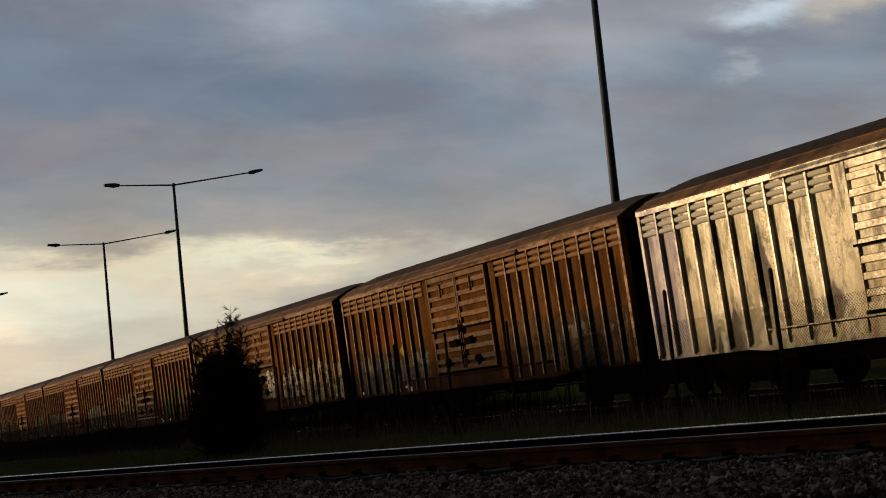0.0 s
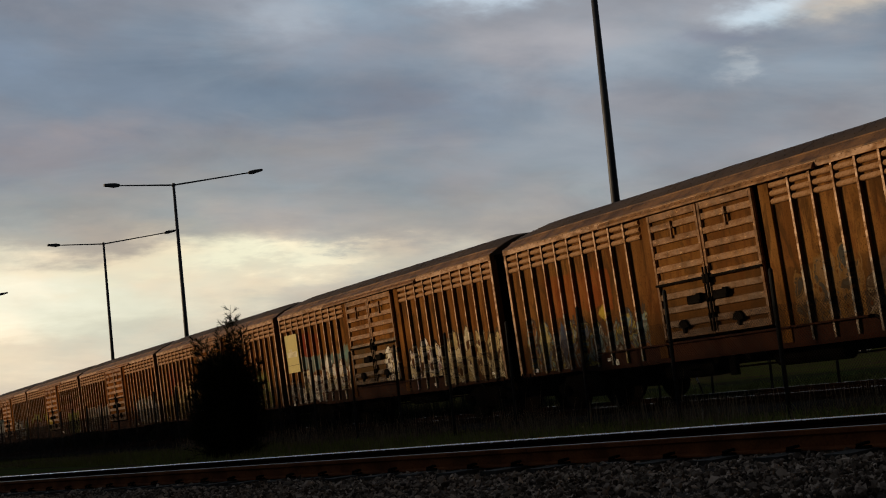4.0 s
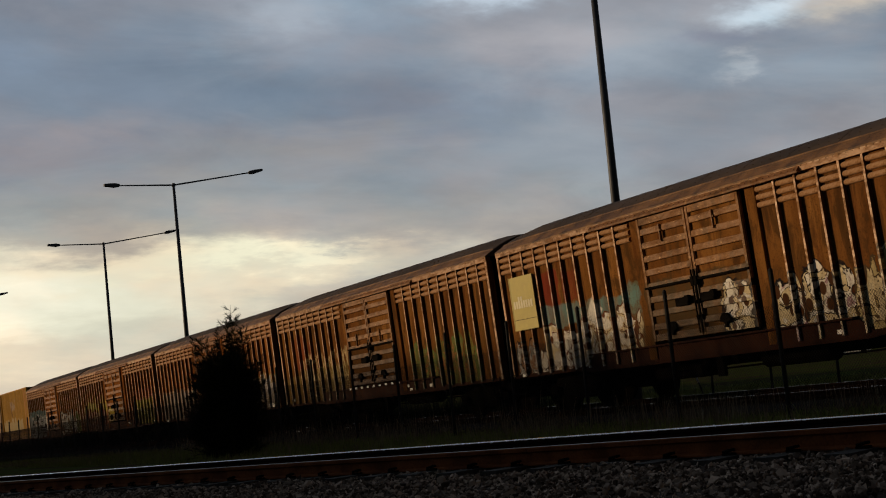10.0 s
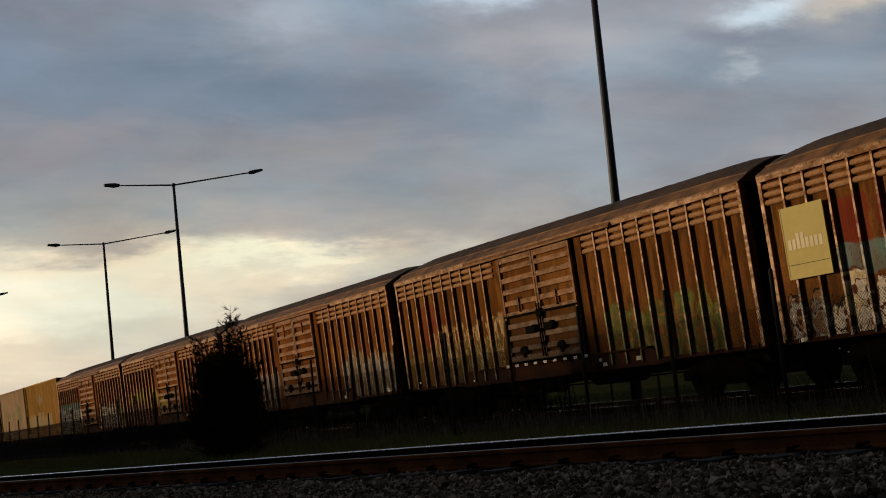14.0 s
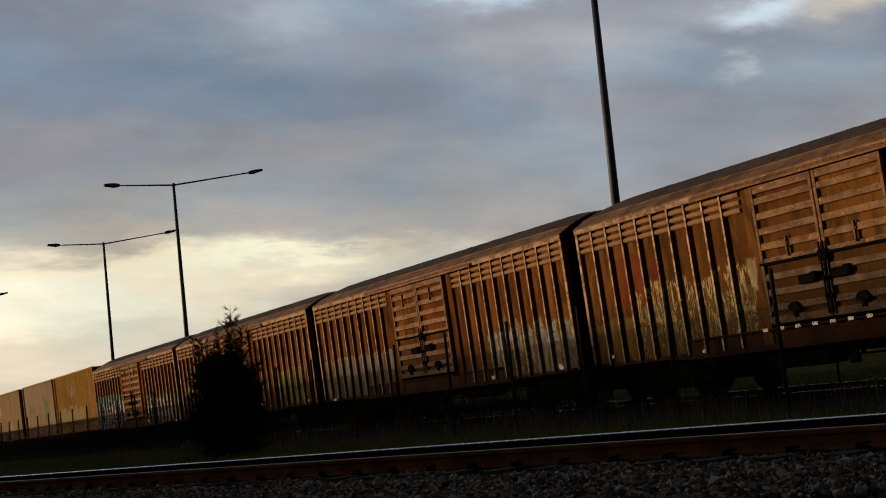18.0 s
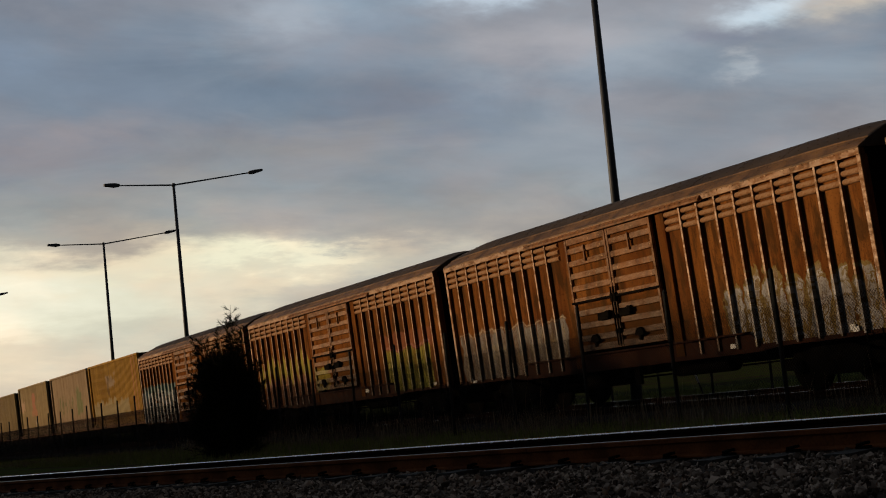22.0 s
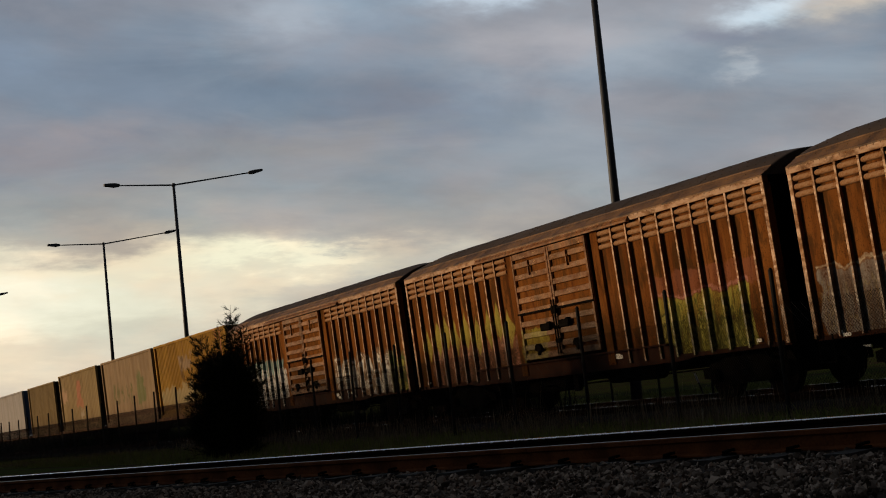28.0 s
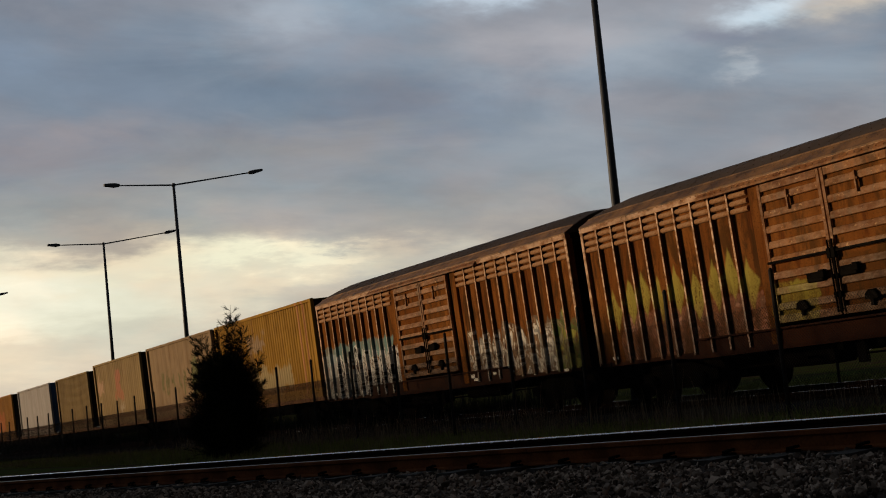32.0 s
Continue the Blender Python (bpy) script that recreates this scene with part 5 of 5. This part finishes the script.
def make_containers():
    S, made = SHARED, []
    tones = [((0.25, 0.132, 0.016), (0.33, 0.182, 0.026), 44, "faded yellow-orange corrugated shipping container"), ((0.205, 0.140, 0.078), (0.255, 0.178, 0.102), 14, "plain tan shipping container with green stains"),
             ((0.215, 0.150, 0.068), (0.275, 0.196, 0.090), 26, "dull yellow shipping container with a pink painted shape"), ((0.160, 0.110, 0.046), (0.210, 0.146, 0.062), 30, "brownish yellow shipping container"),
             ((0.27, 0.255, 0.25), (0.32, 0.305, 0.30), 3, "dirty white shipping container with a blue end"), ((0.22, 0.10, 0.016), (0.28, 0.13, 0.022), 40, "orange-brown corrugated shipping container"),
             ((0.22, 0.15, 0.08), (0.29, 0.20, 0.11), 40, "grey-brown shipping container on a flat wagon")]
    ends = [(-126.85, -116.75), (-137.1, -127.5), (-147.8, -138.5), (-157.6, -149.5), (-170.3, -159.85), (-182.0, -172.9), (-192.0, -183.0)]
    Wd = 2.48
    for (x0, x1), (a, c, n, label) in zip(ends, tones):
        L, H = x1 - x0, 3.25 if len(made) < 3 else 3.08
        ob = new("shipping_container")
        tagged(ob, label, "container", group="containers on the train")
        mat = container_paint("container_paint", ob, a, c, len(made))
        put("side_wall", container_meshes(L - 0.3, Wd, H, n).mesh("side_wall"), mat, ob)
        put("side_wall", container_meshes(L - 0.3, Wd, H, n).mesh("side_wall"), mat, ob, Matrix.Rotation(math.pi, 4, "Z"))
        for s in (-1, 1):
            for y in (-1, 1):
                put("corner_post", Geo().box(s * L / 2 - 0.08, s * L / 2 + 0.08, y * Wd / 2 - 0.06, y * Wd / 2 + 0.06, 0, H, 0.01).mesh("corner_post"), mat, ob)
            put("end_wall", Geo().box(s * L / 2 - 0.04, s * L / 2 + 0.02, -Wd / 2 + 0.06, Wd / 2 - 0.06, 0.05, H - 0.05).mesh("end_wall"), blue_paint if len(made) == 4 else shaded_container_end, ob)
            put("top_rail", Geo().box(-L / 2 + 0.08, L / 2 - 0.08, s * Wd / 2 - 0.045, s * Wd / 2 + 0.045, H - 0.10, H, 0.008).mesh("top_rail"), mat, ob)
            put("bottom_rail", Geo().box(-L / 2 + 0.08, L / 2 - 0.08, s * Wd / 2 - 0.05, s * Wd / 2 + 0.05, 0, 0.15, 0.008).mesh("bottom_rail"), mat, ob)
        put("roof_sheet", Geo().box(-L / 2 + 0.05, L / 2 - 0.05, -Wd / 2 + 0.05, Wd / 2 - 0.05, H - 0.04, H - 0.015).mesh("roof_sheet"), mat, ob)
        made.append((ob, (x0 + x1) / 2, 1.10))
    for x0, x1 in ((-137.4, -116.5), (-158.0, -138.0), (-182.4, -158.7), (-192.6, -182.7)):
        L = x1 - x0 - 0.25
        w = new("container_wagon")
        tagged(w, "low dark flat wagon that carries containers", "freight wagon", group="container wagons of the train")
        put("deck", Geo().box(-L / 2, L / 2, -1.28, 1.28, 0.98, 1.10, 0.01).mesh("deck"), rusty_iron, w)
        put("underframe", Geo().box(-L / 2, L / 2, -0.3, 0.3, 0.60, 0.98).box(-L / 2 + 3, L / 2 - 3, -1.2, -1.12, 0.62, 0.98).box(-L / 2 + 3, L / 2 - 3, 1.12, 1.2, 0.62, 0.98).mesh("underframe"), shade_black_iron, w)
        for s in (-1, 1):
            add_bogie(w, s * (L / 2 - 2.0))
            put("coupler", S["coupler"], shade_black_iron, w, at(s * L / 2, 0, 0) @ Matrix.Rotation(0 if s > 0 else math.pi, 4, "Z"))
        made.append((w, (x0 + x1) / 2, 0.0))
    return made


def container_paint(name, ref, a, c, k):
    m, t, b = material(name)
    co = coords(t, ref)
    grain, stain = noise_tex(t, co, 20, 6, 0.7), noise_tex(t, mapping(t, co, (1, 1, 0.4), (k * 3, 0, 0)), 1.3, 5, 0.6, 0.4)
    streak = noise_tex(t, mapping(t, co, (6, 6, 0.4), (k, 7, 0)), 1.0, 4, 0.6)
    col = mix_rgb(t, smooth(t, stain, 0.38, 0.64), a, c)
    col = mix_rgb(t, math_node(t, "MULTIPLY", smooth(t, streak, 0.56, 0.75), 0.6), col, (0.16, 0.075, 0.03))
    sep = t.nodes.new("ShaderNodeSeparateXYZ")
    t.links.new(co, sep.inputs[0])
    x, y, z = sep.outputs

    def blot(x0, x1, z0, z1, colour, amount):
        w = math_node(t, "MULTIPLY", math_node(t, "SUBTRACT", noise_tex(t, co, 1.8 + k * 0.1, 4), 0.5), 1.4)
        xx, zz = math_node(t, "ADD", x, w), math_node(t, "ADD", z, w)
        f = math_node(t, "MULTIPLY", math_node(t, "MULTIPLY", smooth(t, xx, x0, x0 + 0.25), smooth(t, xx, x1, x1 - 0.25)), math_node(t, "MULTIPLY", smooth(t, zz, z0, z0 + 0.25), smooth(t, zz, z1, z1 - 0.25)))
        return mix_rgb(t, math_node(t, "MULTIPLY", f, amount), col, colour)

    if k == 0:
        col = blot(-4.9, 2.6, 0.3, 1.35, (0.36, 0.30, 0.17), 0.8)
        col = blot(-2.0, 0.3, 1.9, 2.6, (0.34, 0.27, 0.21), 0.6)
        col = blot(-1.6, -1.0, 1.2, 2.6, (0.10, 0.055, 0.02), 0.7)
        for q in (3.6, 4.15):
            f = math_node(t, "MULTIPLY", smooth(t, x, q, q + 0.03), smooth(t, x, q + 0.2, q + 0.17))
            col = mix_rgb(t, math_node(t, "MULTIPLY", f, 0.75), col, (0.42, 0.19, 0.09))
    if k == 1:
        for q in (-3.2, -2.4, -1.5, -0.6, 0.2):
            col = blot(q, q + 0.55, 0.9, 2.0, (0.11, 0.11, 0.04), 0.75)
        col = blot(1.5, 3.0, 0.7, 2.4, (0.09, 0.13, 0.04), 0.65)
    if k == 2:
        col = blot(-0.6, 0.5, 1.5, 2.75, (0.40, 0.15, 0.09), 0.8)
        col = blot(-1.1, 1.0, 1.1, 1.75, (0.38, 0.15, 0.08), 0.8)
        col = blot(-0.2, 0.9, 0.6, 1.2, (0.40, 0.33, 0.24), 0.7)
        col = blot(-4.4, -3.0, 1.5, 2.5, (0.52, 0.32, 0.22), 0.6)
    if k == 5:
        col = blot(-3.5, 1.0, 0.5, 2.0, (0.45, 0.14, 0.06), 0.6)
    dirt = math_node(t, "MULTIPLY", smooth(t, math_node(t, "ADD", z, math_node(t, "MULTIPLY", stain, 0.5)), 0.95, 0.4), 0.6)
    col = mix_rgb(t, dirt, col, (0.10, 0.06, 0.032))
    belt = math_node(t, "MULTIPLY", smooth(t, z, 0.56, 0.52), smooth(t, z, 0.30, 0.34))
    col = mix_rgb(t, math_node(t, "MULTIPLY", belt, 0.7), col, (0.075, 0.030, 0.014))
    t.links.new(col, b.inputs["Base Color"])
    t.links.new(smooth(t, grain, 0.25, 0.75, 0.5, 0.72), b.inputs["Roughness"])
    b.inputs["Specular IOR Level"].default_value = 0.03
    bump(t, b, math_node(t, "ADD", math_node(t, "MULTIPLY", grain, 0.4), stain), 0.2, 0.02)
    return m


# rusty end paint with the shade between containers put into its tone
shaded_container_end = plain("shaded_container_end", (0.020, 0.013, 0.009), (0.045, 0.028, 0.018), 4, 0.8, 0.0, 0.25, 0.05)
blue_paint = plain("blue_paint", (0.05, 0.10, 0.20), (0.09, 0.15, 0.27), 4, 0.5)


# ---------------------------------------------------------------- all that moves
# metres run at each full second: a steady pace that eases off and picks up at the end
RUN = (0.0, 2.5, 5.0, 7.56, 10.12, 12.66, 15.22, 17.79, 20.33, 22.86, 25.4, 27.89, 30.3, 32.68, 35.06, 37.4, 39.71, 42.07, 44.44, 46.76, 49.08, 51.38, 53.71, 56.0, 58.22, 60.42, 62.59,
       64.75, 66.94, 69.12, 71.25, 73.43, 75.87)


def ran(t):
    return float(np.interp(t, range(33), RUN))


def motions():
    lean = Matrix.Rotation(radians(CANT), 4, "X")
    for thing, x, z in TRAIN:
        rows = []
        for t in range(33):
            rows.append((float(t), at(x + ran(t), TRACK_Y, RAIL_FAR + 0.032) @ lean @ at(0, 0, z)))
        walk(thing, rows)
    for w in WHEELS:
        o = w.matrix_basis.translation.copy()
        rows, steps = [], 132
        for i in range(steps + 1):
            t = 32.0 * i / steps
            t = round(t * FPS) / FPS
            rows.append((t, Matrix.Translation(o) @ Matrix.Rotation(ran(t) / 0.46, 4, "Y")))
        walk(w, rows)


make_ground()
make_near_track()
make_far_track()
make_fence()
make_far_fence()
make_car()
make_lamps()
TRAIN = [(o, x, 0.0) for o, x in make_vans()] + make_containers()
make_plants()
make_scrub()
make_bush()
make_stones()
motions()
